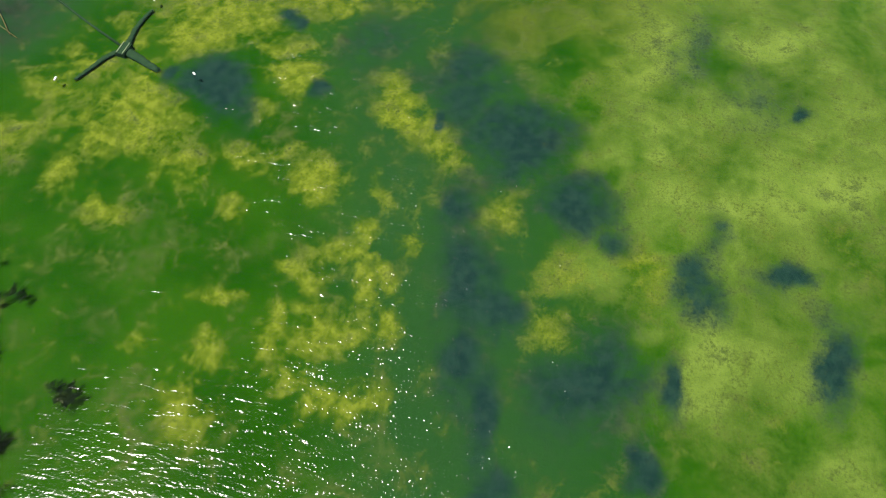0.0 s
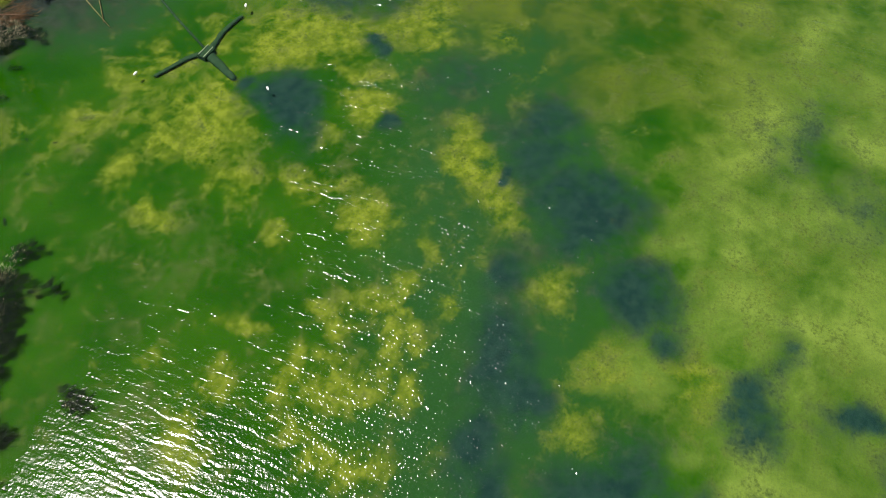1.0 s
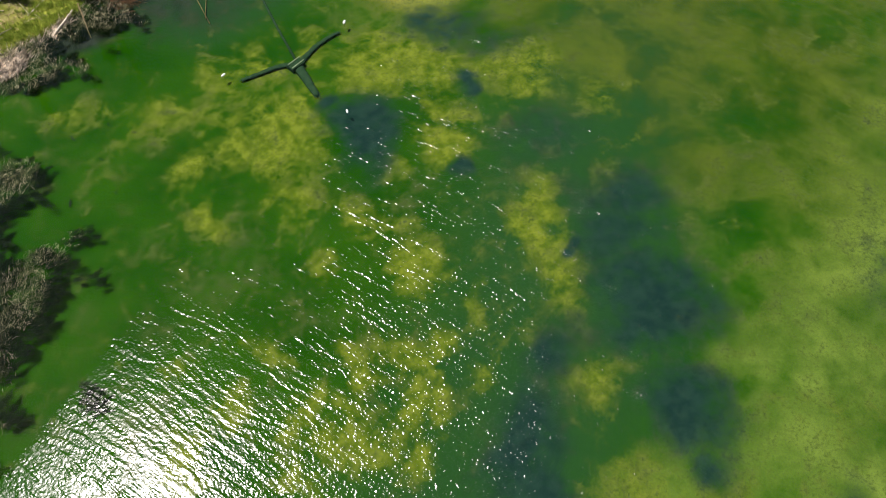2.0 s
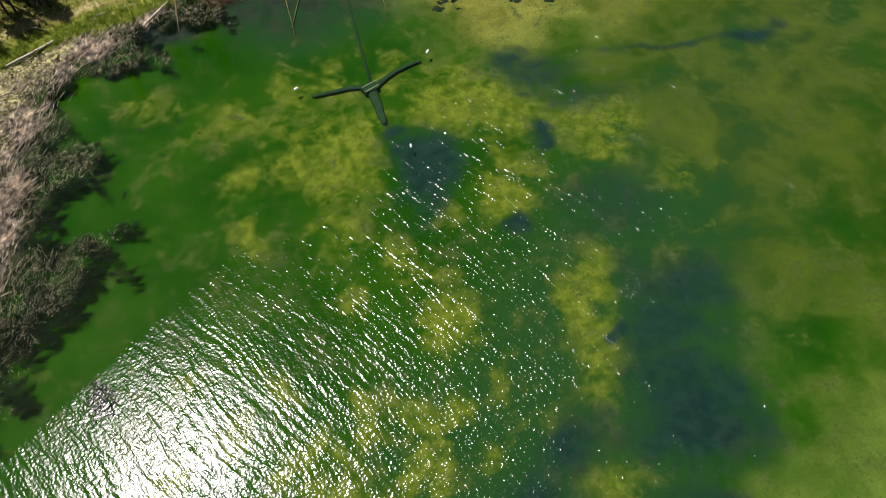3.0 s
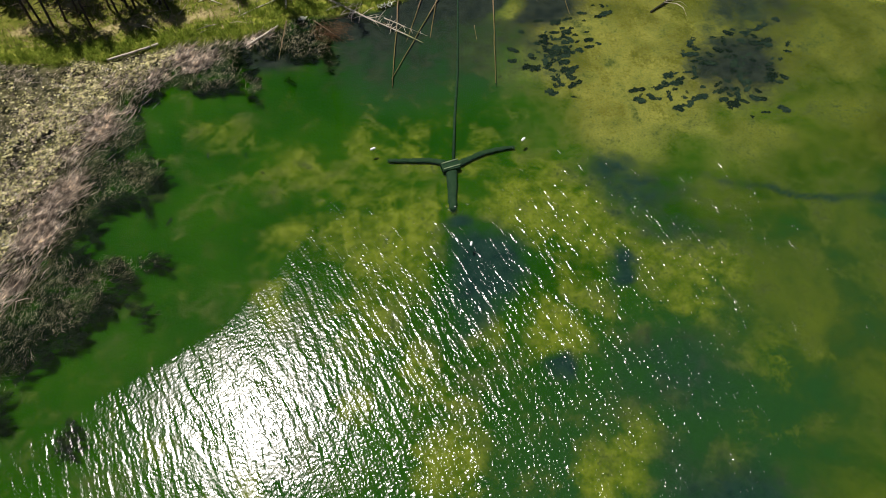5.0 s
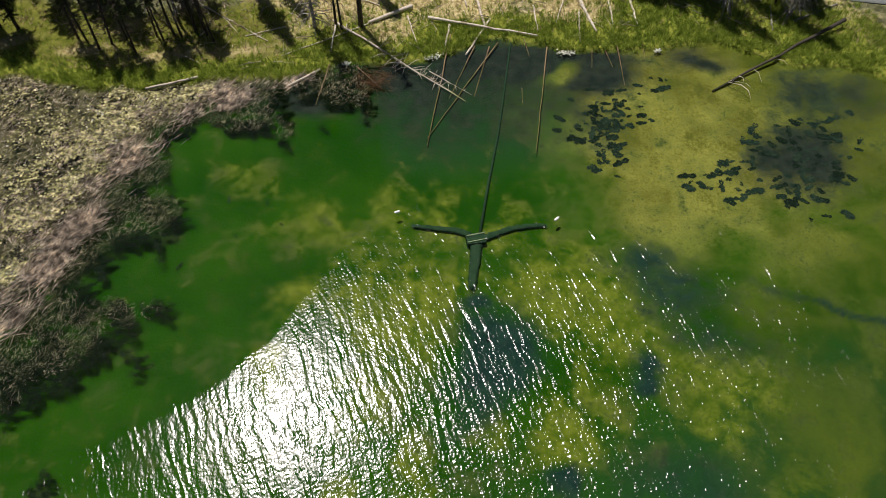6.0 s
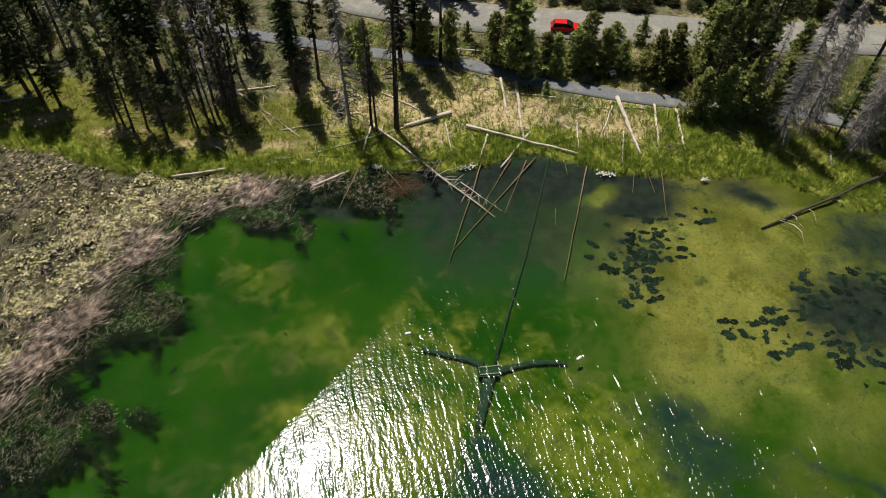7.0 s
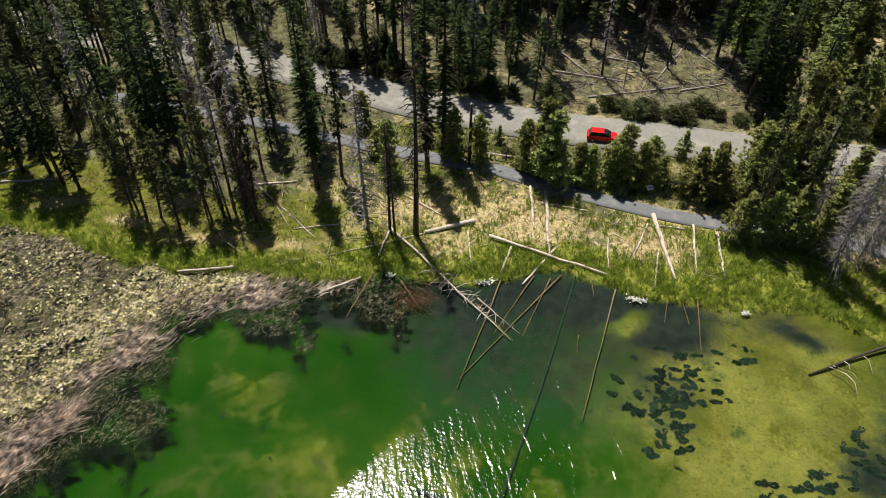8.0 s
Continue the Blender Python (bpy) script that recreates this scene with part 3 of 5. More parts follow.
def mat_depth(x, y):
    """Metres behind the line of dead stalks, less than 0 on its lake side."""
    s = to_line(x, y, STALK_LINE)
    side = np.interp(x, [p[0] for p in STALK_LINE[::-1]], [p[1] for p in STALK_LINE[::-1]])
    return np.where((y > side) & (x < -16), s, -s)


def reed_depth(x, y):
    """Metres inside the outer edge of the reed bed, with ragged tongues."""
    s = mat_depth(x, y)
    width = 3.5 + 8.0 * smooth(value_noise(x, y, 8, 11, 2), 0.3, 0.75) + 7.0 * (value_noise(x, y, 3.0, 13, 3) - 0.5)
    width = width + 5.5 * smooth(-y, -9, 6) + 4.5 * np.exp(-((x + 13) / 6.0) ** 2) * smooth(y, 5, 12)
    return s + width - 8.0 * np.exp(-((x + 11.5) / 3.2) ** 2 - ((y - 14.5) / 3.5) ** 2)


def ribbon(name, line, width, mat, z, label, category, wob=0.25):
    """A strip of paving along a line, its edges a little uneven, with a thin side."""
    pts = []
    for (x0, y0), (x1, y1) in zip(line, line[1:]):
        n = max(2, int(math.hypot(x1 - x0, y1 - y0) / 1.5))
        pts += [(x0 + (x1 - x0) * i / n, y0 + (y1 - y0) * i / n) for i in range(n)]
    pts.append(line[-1])
    P = np.array(pts)
    for _ in range(6):
        P[1:-1] = (P[:-2] + 2 * P[1:-1] + P[2:]) / 4
    g = Geo()
    rows = []
    for i, (x, y) in enumerate(P):
        t = P[min(i + 1, len(P) - 1)] - P[max(i - 1, 0)]
        t = t / np.hypot(*t)
        n = np.array([-t[1], t[0]])
        base = 0.25 + 0.016 * min(max(float(y - np.interp(x, SX, SY)), 0), 60) + z
        half = width / 2 + wob * (float(value_noise(np.array([x]), np.array([y]), 3, 3)[0]) - 0.5)
        b = len(g.v)
        for k in (-1.0, -1.0, -0.5, 0.0, 0.5, 1.0, 1.0):
            q = np.array([x, y]) + n * half * k
            g.v.append((q[0], q[1], base + 0.02 * (1 - abs(k))))
        g.v[b], g.v[b + 6] = (*g.v[b][:2], base - 0.12), (*g.v[b + 6][:2], base - 0.12)
        rows.append(b)
    for p, q in zip(rows, rows[1:]):
        for k in range(6):
            g.f.append((p + k, q + k, q + k + 1, p + k + 1))
    return tagged(part(name, g.mesh(name, True), mat), label, category, kind="structure")


ground = build_ground()


def build_water():
    """The lake's surface; "open" says where the wind reaches it, beyond the shelter of the reeds and the bank."""
    gx, gy = steps(-70, 80, 1.2, 900), steps(-110, 36, 1.2, 900)
    gy = gy[gy < 200]
    X, Y = np.meshgrid(gx, gy)
    me = bpy.data.meshes.new("water")
    idx = np.arange(X.size).reshape(X.shape)
    me.from_pydata(np.stack([X, Y, 0 * X], -1).reshape(-1, 3).tolist(), [], np.stack([idx[:-1, :-1], idx[:-1, 1:], idx[1:, 1:], idx[1:, :-1]], -1).reshape(-1, 4).tolist())
    lee = np.interp(X, [p[0] for p in LEE], [p[1] for p in LEE])
    at = me.attributes.new("open", "FLOAT", "POINT")
    at.data.foreach_set("value", smooth(lee - Y, -4.5, 4.0).reshape(-1).astype(np.float32))
    at = me.attributes.new("fetch", "FLOAT", "POINT")
    at.data.foreach_set("value", smooth(lee - Y, 6.0, 46.0).reshape(-1).astype(np.float32))
    return tagged(part("water", me, WATER), "clear green rippled lake water with sun glitter", "water", kind="structure")


build_water()
ribbon("road", ROAD, 8.0, ASPHALT, 0.03, "worn grey asphalt road behind the bank trees", "road")
ribbon("pavement", FOOTPATH, 2.5, PAVED, 0.03, "narrow blue-grey asphalt footpath along the lake bank", "footpath", 0.1)


# ---- trees ----
def fir_meshes(seed, h, reach, clear, levels, per, dense, width=0.09):
    """Trunk and crown of a conifer: whorls of drooping limbs, each with many narrow sprays."""
    r = random.Random(seed)
    tr, cr = Geo(), Geo()
    bend = Vector((r.uniform(-0.3, 0.3), r.uniform(-0.3, 0.3), 0))
    axis = lambda z: bend * math.sin(z / h * 2.5)
    tr.tube([axis(z) + Vector((0, 0, z - 0.3)) for z in np.linspace(0, h, 7)], [0.012 * h * (1 - 0.93 * k / 6) + 0.02 for k in range(7)], 7)
    for lv in range(levels):
        f = (lv + r.random() * 0.6) / levels
        z = clear * h + (h * 0.985 - clear * h) * f
        full = reach * min(1.0, 0.35 + 2.2 * f) * (1 - f) ** 0.72 + 0.12
        for k in range(per):
            if r.random() < 0.24:
                continue
            ang = math.tau * (k + r.random() * 0.8) / per + lv * 0.7
            out = Vector((math.cos(ang), math.sin(ang), 0))
            n = full * r.uniform(0.45, 1.25)
            rise = r.uniform(-0.42, -0.1) + 0.55 * f
            base = axis(z) + Vector((0, 0, z))
            tip = base + out * n + Vector((0, 0, rise * n))
            if n > 1.0:
                tr.tube([base, tip], [0.035, 0.008], 3, False)
            count = max(2, int(dense * n))
            for i in range(count):
                u = 0.2 + 0.8 * (i + r.random()) / count
                p = base.lerp(tip, u) + Vector((0, 0, 0.06 * n * math.sin(u * 3.1)))
                yaw = ang + r.choice((-1, 1)) * r.uniform(0.2, 1.0)
                way = Vector((math.cos(yaw), math.sin(yaw), r.uniform(-0.5, 0.25))).normalized()
                side = way.cross(Vector((r.uniform(-0.6, 0.6), r.uniform(-0.6, 0.6), 1))).normalized()
                cr.needle(p, way, r.uniform(0.35, 0.85) * (0.6 + 0.4 * (1 - f)), width * r.uniform(0.7, 1.4), side)
    return tr.mesh("trunk", True), cr.mesh("crown")


def tuft(g, r, p, out, size, count):
    """A brush of needles round the end of a shoot."""
    for k in range(count):
        way = (Vector((r.gauss(0, 1), r.gauss(0, 1), r.gauss(0.35, 0.8))).normalized() + out * 0.55).normalized()
        side = way.cross(Vector((r.uniform(-1, 1), r.uniform(-1, 1), 0.7))).normalized()
        g.needle(p, way, size * r.uniform(0.6, 1.15), size * r.uniform(0.12, 0.22), side)


def pine_meshes(seed, h, reach, clear, limbs, tufts, size, count, dead=0, thick=0.011):
    """Trunk and crown of a pine: upswept limbs that end in brushes of needles, dead snags on the trunk below."""
    r = random.Random(seed)
    tr, cr = Geo(), Geo()
    bend = Vector((r.uniform(-0.5, 0.5), r.uniform(-0.5, 0.5), 0))
    axis = lambda z: bend * math.sin(z / h * 2.6) + Vector((0, 0, z))
    tr.tube([axis(z) - Vector((0, 0, 0.3)) for z in np.linspace(0, h, 8)], [thick * h * (1 - 0.92 * k / 7) + 0.02 for k in range(8)], 7)
    for k in range(dead):
        z = h * r.uniform(0.06, clear + 0.2)
        ang, n = r.uniform(0, math.tau), r.uniform(0.4, 1.0) * reach * 0.8
        b = axis(z)
        m1 = b + Vector((math.cos(ang), math.sin(ang), r.uniform(-0.3, 0.15))) * n * 0.6
        tip = m1 + Vector((math.cos(ang) + r.uniform(-0.6, 0.6), math.sin(ang) + r.uniform(-0.6, 0.6), r.uniform(-0.8, 0.3))) * n * 0.45
        tr.tube([b, m1, tip], [0.04, 0.03, 0.012], 3, False)
    gaps = [r.uniform(0, math.tau) for k in range(3)]
    for k in range(limbs):
        f = (k + r.random()) / limbs
        z = h * (clear + (0.97 - clear) * f)
        ang = r.uniform(0, math.tau)
        lobe = 0.8 + 0.35 * math.sin(2 * ang + gaps[0] + 5 * f) + 0.25 * math.sin(7 * f + gaps[1])
        n = reach * lobe * r.uniform(0.55, 1.1) * min(1.0, 0.5 + 1.8 * f) * (1 - f) ** 0.62 + 0.15
        out = Vector((math.cos(ang), math.sin(ang), 0))
        base = axis(z)
        tip = base + out * n + Vector((0, 0, n * r.uniform(-0.25, 0.3) + 0.25 * f))
        tr.tube([base, tip], [0.035, 0.012], 3, False)
        for i in range(tufts):
            u = 1 - 0.62 * (i / max(1, tufts - 1)) * r.uniform(0.7, 1.1)
            p = base.lerp(tip, u) + Vector((r.gauss(0, 0.22), r.gauss(0, 0.22), r.gauss(0.03, 0.12))) * min(1.0, n)
            tuft(cr, r, p, out, size * (0.75 + 0.25 * (1 - f)), count)
    tuft(cr, r, axis(h * 0.98), Vector((0, 0, 1)), size, count)
    return tr.mesh("trunk", True), cr.mesh("crown")


def bush_meshes(seed, h, reach, dense, width=0.10):
    """Stems and crown of a low round shrub."""
    r = random.Random(seed)
    tr, cr = Geo(), Geo()
    tr.tube([(0, 0, -0.2), (0.05, 0, h * 0.5), (0, 0.05, h * 0.95)], [0.022 * h, 0.014 * h, 0.01], 7)
    for k in range(int(60 + h * 9)):
        f = r.random() ** 0.9
        z = 0.06 * h + 0.86 * h * f
        n = reach * (math.sin(min(1.0, 0.28 + 0.9 * (1 - f)) * 1.57) ** 1.1) * r.uniform(0.55, 1.12) * (1.1 - 0.85 * f)
        ang = r.uniform(0, math.tau)
        base, tip = Vector((0, 0, z)), Vector((math.cos(ang) * n, math.sin(ang) * n, z + n * r.uniform(-0.05, 0.45)))
        tr.tube([base, tip], [0.03, 0.01], 3, False)
        count = max(4, int(dense * n))
        for i in range(count):
            u = 0.3 + 0.7 * math.sqrt((i + r.random()) / count)
            p = base.lerp(tip, u) + Vector((r.gauss(0, 0.16), r.gauss(0, 0.16), r.gauss(0, 0.14)))
            yaw = ang + r.uniform(-1.3, 1.3)
            way = Vector((math.cos(yaw), math.sin(yaw), r.uniform(-0.1, 1.0))).normalized()
            side = way.cross(Vector((r.uniform(-1, 1), r.uniform(-1, 1), 0.6))).normalized()
            cr.needle(p, way, r.uniform(0.3, 0.62), width * r.uniform(0.7, 1.4), side)
    return tr.mesh("trunk", True), cr.mesh("crown")


def snag_meshes(seed, h, reach, levels, per, from_z=0.15):
    """A dead conifer: a bare trunk, and brittle drooping branches with twigs."""
    r = random.Random(seed)
    tr, br = Geo(), Geo()
    bend = Vector((r.uniform(-0.4, 0.4), r.uniform(-0.4, 0.4), 0))
    axis = lambda z: bend * math.sin(z / h * 2.2) + Vector((0, 0, z))
    tr.tube([axis(z) - Vector((0, 0, 0.3)) for z in np.linspace(0, h, 7)], [0.011 * h * (1 - 0.9 * k / 6) + 0.02 for k in range(7)], 7)
    for lv in range(levels):
        f = (lv + r.random()) / levels
        z = h * (from_z + (0.97 - from_z) * f)
        for k in range(per):
            if r.random() < 0.25:
                continue
            ang = r.uniform(0, math.tau)
            n = reach * (1 - f) ** 0.6 * r.uniform(0.35, 1.1) + 0.15
            out = Vector((math.cos(ang), math.sin(ang), 0))
            b = axis(z)
            m1 = b + out * n * 0.55 + Vector((0, 0, r.uniform(-0.2, 0.15) * n))
            tip = b + out * n + Vector((0, 0, r.uniform(-0.75, -0.15) * n))
            br.tube([b, m1, tip], [0.06, 0.045, 0.02], 3, False)
            for t in range(3):
                p = m1.lerp(tip, r.random())
                q = p + Vector((r.gauss(0, 0.3), r.gauss(0, 0.3), r.uniform(-0.5, 0.05)))
                br.tube([p, q], [0.03, 0.012], 3, False)
    return tr.mesh("trunk", True), br.mesh("dead_twig_mass")


def tree(meshes, mats, x, y, scale, label, category, group, name, second="crown", lean=(0, 0), tall=1.0):
    m = pose(x, y, height_at(x, y), lean[0], lean[1], random.uniform(0, 360)) @ Matrix.Diagonal((scale, scale, scale * tall, 1))
    root = thing(name, m, label, category, group)
    part("trunk", meshes[0], mats[0], root)
    top = part(second, meshes[1], mats[1], root)
    if second != "crown":
        tagged(top, kind="stuff")
    return root


FIRS = [fir_meshes(s, 22, 2.7, c, 30, 7, 15.0, 0.075) for s, c in ((1, 0.10), (2, 0.2), (3, 0.3))]
POLES = [pine_meshes(s, 22, 1.9, c, 84, 3, 0.55, 14, 46) for s, c in ((11, 0.42), (12, 0.52), (13, 0.34))]
RAGGED = [pine_meshes(s, 17, 1.9, c, 62, 3, 0.5, 14, 90, 0.009) for s, c in ((14, 0.30), (15, 0.42), (16, 0.36))]
NARROW = [fir_meshes(s, 26, 1.7, c, 46, 7, 21.0, 0.065) for s, c in ((17, 0.12), (18, 0.2))]
SMALL = [fir_meshes(s, 9, 1.75, 0.05, 26, 8, 20.0, 0.06) for s in (21, 22)]
BUSHES = [pine_meshes(s, 8, 2.5, 0.05, 120, 5, 0.48, 15, 6, 0.014) for s in (31, 32, 33, 34)]
SNAGS = [snag_meshes(s, 20, 2.6, 54, 5, 0.06) for s in (41, 42, 43)]
BIG_SNAGS = [snag_meshes(s, 24, 3.3, 92, 8, 0.05) for s in (44, 45)]
STEMS = [snag_meshes(s, 20, 1.4, 38, 3, 0.25) for s in (51, 52, 53)]
FAR = [fir_meshes(s, 22, 2.9, c, 28, 8, 9.0, 0.13) for s, c in ((71, 0.08), (72, 0.2), (73, 0.35))]
LOW = [bush_meshes(s, 1.6, 1.3, 16, 0.07) for s in (61, 62)]


def fir(x, y, h):
    return tree(random.choice(FIRS), (BARK, NEEDLES), x, y, h / 22, "tall dark green fir with drooping limbs on the bank", "fir tree", "conifers on the bank", "fir_tree")


def pole(x, y, h, lean=(0, 0)):
    return tree(random.choice(POLES), (BARK, OLD_PINE), x, y, h / 22, "slender lodgepole pine with a bare lower trunk", "pine tree", "conifers on the bank", "pine_tree", lean=lean)


def ragged_pine(x, y, h, lean=(0, 0)):
    return tree(random.choice(RAGGED), (BARK, OLD_PINE), x, y, h / 17, "thin lodgepole pine with a sparse crown and dead lower branches", "pine tree", "conifers on the bank", "ragged_pine", lean=lean)


def narrow_fir(x, y, h):
    return tree(random.choice(NARROW), (BARK, NEEDLES), x, y, h / 26, "tall narrow dark fir with short limbs", "fir tree", "conifers on the bank", "narrow_fir")


def small_fir(x, y, h):
    return tree(random.choice(SMALL), (BARK, NEEDLES), x, y, h / 9, "small pointed green fir beside the path", "fir tree", "young conifers", "young_fir")


def pine(x, y, h, wide=1.0):
    wide *= 1.22
    return tree(random.choice(BUSHES), (BARK, PINE), x, y, h / 8 * wide, "bushy young pine with light green needles", "pine tree", "young conifers", "young_pine", tall=1 / wide)


def snag(x, y, h, lean=(0, 0)):
    return tree(random.choice(SNAGS), (GREY_WOOD, GREY_WOOD), x, y, h / 20, "dead grey conifer with brittle drooping branches", "dead tree", "dead trees", "dead_tree", "dead_twig_mass", lean)


def big_snag(x, y, h):
    return tree(random.choice(BIG_SNAGS), (GREY_WOOD, GREY_WOOD), x, y, h / 24, "large dead grey conifer thick with bare twigs", "dead tree", "dead trees", "big_dead_tree", "dead_twig_mass")


def stem(x, y, h, lean=(0, 0), mat=None):
    mat = mat or BARK
    return tree(random.choice(STEMS), (mat, random.choice((BARK, GREY_WOOD))), x, y, h / 20, "thin standing dead trunk with few twigs", "dead tree", "dead trees", "bare_trunk", "dead_twig_mass", lean)


def far_fir(x, y):
    return tree(random.choice(FAR), (BARK, random.choice((NEEDLES, OLD_PINE))), x, y, random.uniform(15, 25) / 22, "tall dark conifer in the wood behind the road", "fir tree", "conifers behind the road", "forest_fir")


def low_shrub(x, y, h):
    return tree(random.choice(LOW), (BARK, SHRUB), x, y, h / 1.6, "low leafy shrub beside the road", "shrub", "roadside shrubs", "shrub")


random.seed(5)
# trees that stand alone on the bank
snag(-13.6, 36.8, 21.5)
narrow_fir(-21.3, 44.2, 28)
pole(-18.4, 47.0, 21)
stem(-7.5, 35.8, 31, (0, -1))
stem(-10.1, 35.7, 14.5)
stem(-10.8, 36.2, 17)
narrow_fir(-6.7, 48.5, 29)
narrow_fir(-4.7, 54.2, 31)
pine(0.6, 50.1, 8.2, 0.75)
pine(-3.2, 51.3, 8.4, 0.8)
pine(-11.8, 47.3, 9, 0.75)
fir(-29.1, 52.2, 12)
# the firs and thin pines at the front of the wood beside the reeds
for x, y, h in ((-55.8, 43.8, 22), (-53.2, 42.9, 19), (-58.5, 46.0, 24), (-62.3, 46.0, 24), (-43.0, 48.2, 26), (-39.8, 47.0, 27), (-41.5, 50.2, 25), (-50.0, 50.0, 25)):
    fir(x, y, h)
for x, y, h in ((-44.9, 39.4, 17), (-42.0, 37.0, 18), (-40.4, 37.6, 16), (-37.1, 35.2, 15), (-43.6, 38.4, 15.5), (-33.7, 37.3, 15), (-32.3, 37.9, 17), (-33.0, 39.6, 16.5), (-28.6, 39.6, 18), (-30.0, 40.2, 15)):
    ragged_pine(x, y, h, (random.uniform(-2.5, 2.5), random.uniform(-2.5, 2.5)))
for x, y, h in ((-31.3, 37.4, 14), (-29.5, 38.1, 17), (-27.1, 36.0, 12), (-31.8, 40.5, 19), (-34.6, 38.2, 13), (-38.6, 38.4, 12), (-28.0, 37.4, 15)):
    stem(x, y, h, (random.uniform(-3, 3), random.uniform(-3, 3)))
snag(-30.2, 42.6, 25)
for x, y, h in ((49.6, 31.0, 13), (54.5, 33.5, 13)):
    fir(x, y, h)
# young pines between the path and the road
for x, y, h, w in ((7.2, 49.6, 8, 0.85), (8.9, 48.6, 12, 0.8), (10.6, 47.6, 11, 0.95), (15.0, 46.4, 6.5, 0.9), (13.9, 47.8, 6, 0.9), (18.4, 47.2, 7.5, 0.95), (20.4, 48.2, 8.5, 0.95), (22.0, 46.6, 7, 1.0), (24.9, 46.6, 5.2, 0.9), (23.6, 48.8, 6.5, 0.9), (30.8, 44.3, 9, 1.0), (29.0, 45.4, 7.5, 0.95),
                   (31.6, 46.0, 7, 1.0), (32.6, 36.1, 7.5, 0.95), (35.8, 36.4, 8, 0.9), (38.8, 36.6, 9, 0.9), (29.1, 53.4, 4.5, 0.8), (3.3, 55.4, 3.2, 0.8), (13.2, 42.3, 2.2, 0.9), (-16.5, 58.5, 6, 0.9), (-14.0, 52.0, 5, 0.9),
                   (36.0, 45.0, 11, 0.8), (38.5, 44.4, 10, 0.85), (41.0, 47.5, 12, 0.9), (44.5, 48.5, 10, 0.95), (37.0, 48.8, 9, 1), (41.2, 34.4, 7, 0.9), (52.0, 42.5, 6, 1), (54.0, 30.0, 6, 1), (48.0, 44.0, 9, 0.9), (41.8, 41.5, 5, 1), (46.0, 40.4, 6, 1), (57.0, 37.0, 7, 1)):
    pine(x, y, h, w)
for x, y, h in ((34.2, 37.6, 16), (35.6, 38.6, 14), (38.0, 46.5, 17), (40.5, 44.0, 18), (38.2, 36.0, 25)):
    pole(x, y, h)
for x, y, h in ((44.7, 47.1, 11), (43.2, 40.2, 12), (48.5, 35.0, 14), (52.0, 32.0, 15), (51.4, 38.5, 13)):
    snag(x, y, h)
for x, y, h in ((42.6, 32.0, 22), (46.4, 33.6, 19), (50.6, 28.4, 20)):
    big_snag(x, y, h)


def clear_of_ways(x, y, gap):
    p, q = np.array([x]), np.array([y])
    return to_line(p, q, FOOTPATH)[0] > 1.3 + gap and to_line(p, q, ROAD)[0] > 4.3 + gap


def fill(count, zone, gap, apart, make, taken):
    """Scatter trees over a zone (x0, x1, depth behind the waterline from, to), clear of the ways and of one another."""
    made = tries = 0
    while made < count and tries < count * 40:
        tries += 1
        x = random.uniform(zone[0], zone[1])
        y = float(np.interp(x, SX, SY)) + random.uniform(zone[2], zone[3])
        if clear_of_ways(x, y, gap) and all(math.hypot(x - p, y - q) > apart for p, q in taken):
            taken.append((x, y))
            make(x, y)
            made += 1


def old_forest(x, y):
    k = random.random()
    if k < 0.42:
        pole(x, y, random.uniform(17, 26))
    elif k < 0.80:
        fir(x, y, random.uniform(14, 25))
    elif k < 0.92:
        snag(x, y, random.uniform(14, 22))
    else:
        stem(x, y, random.uniform(12, 20))


def thin_wood(x, y):
    k = random.random()
    if k < 0.30:
        ragged_pine(x, y, random.uniform(15, 22), (random.uniform(-2, 2), random.uniform(-2, 2)))
    elif k < 0.48:
        pole(x, y, random.uniform(17, 25))
    elif k < 0.60:
        stem(x, y, random.uniform(13, 23), (random.uniform(-2, 2), random.uniform(-2, 2)))
    elif k < 0.68:
        snag(x, y, random.uniform(14, 22))
    else:
        fir(x, y, random.uniform(15, 25))


taken = [(o.location.x, o.location.y) for o in scene.objects if o.parent is None and o.name != "camera" and o.name != "sun"]
fill(16, (-80, -27, 17, 24), 0.6, 2.6, thin_wood, taken)
fill(40, (-90, -27, 23, 37), 0.5, 1.9, old_forest, taken)
fill(3, (-27, -16, 20, 34), 0.8, 2.4, thin_wood, taken)
fill(3, (-78, -58, 10, 16), 0.6, 2.6, old_forest, taken)
fill(34, (-90, -24, 40, 52), 0.6, 2.0, old_forest, taken)
fill(12, (-30, -12, 44, 58), 0.8, 2.4, old_forest, taken)
fill(120, (-110, -8, 52, 110), 1.0, 2.2, far_fir, taken)
fill(26, (-16, 13, 44, 85), 2.0, 2.6, old_forest, taken)
fill(20, (56, 105, 14, 95), 1.0, 3.2, lambda x, y: pine(x, y, random.uniform(7, 12), 0.85) if random.random() < 0.75 else old_forest(x, y), taken)
fill(24, (46, 85, 42, 90), 1.0, 2.8, lambda x, y: pine(x, y, random.uniform(7, 13), 0.85) if random.random() < 0.85 else old_forest(x, y), taken)
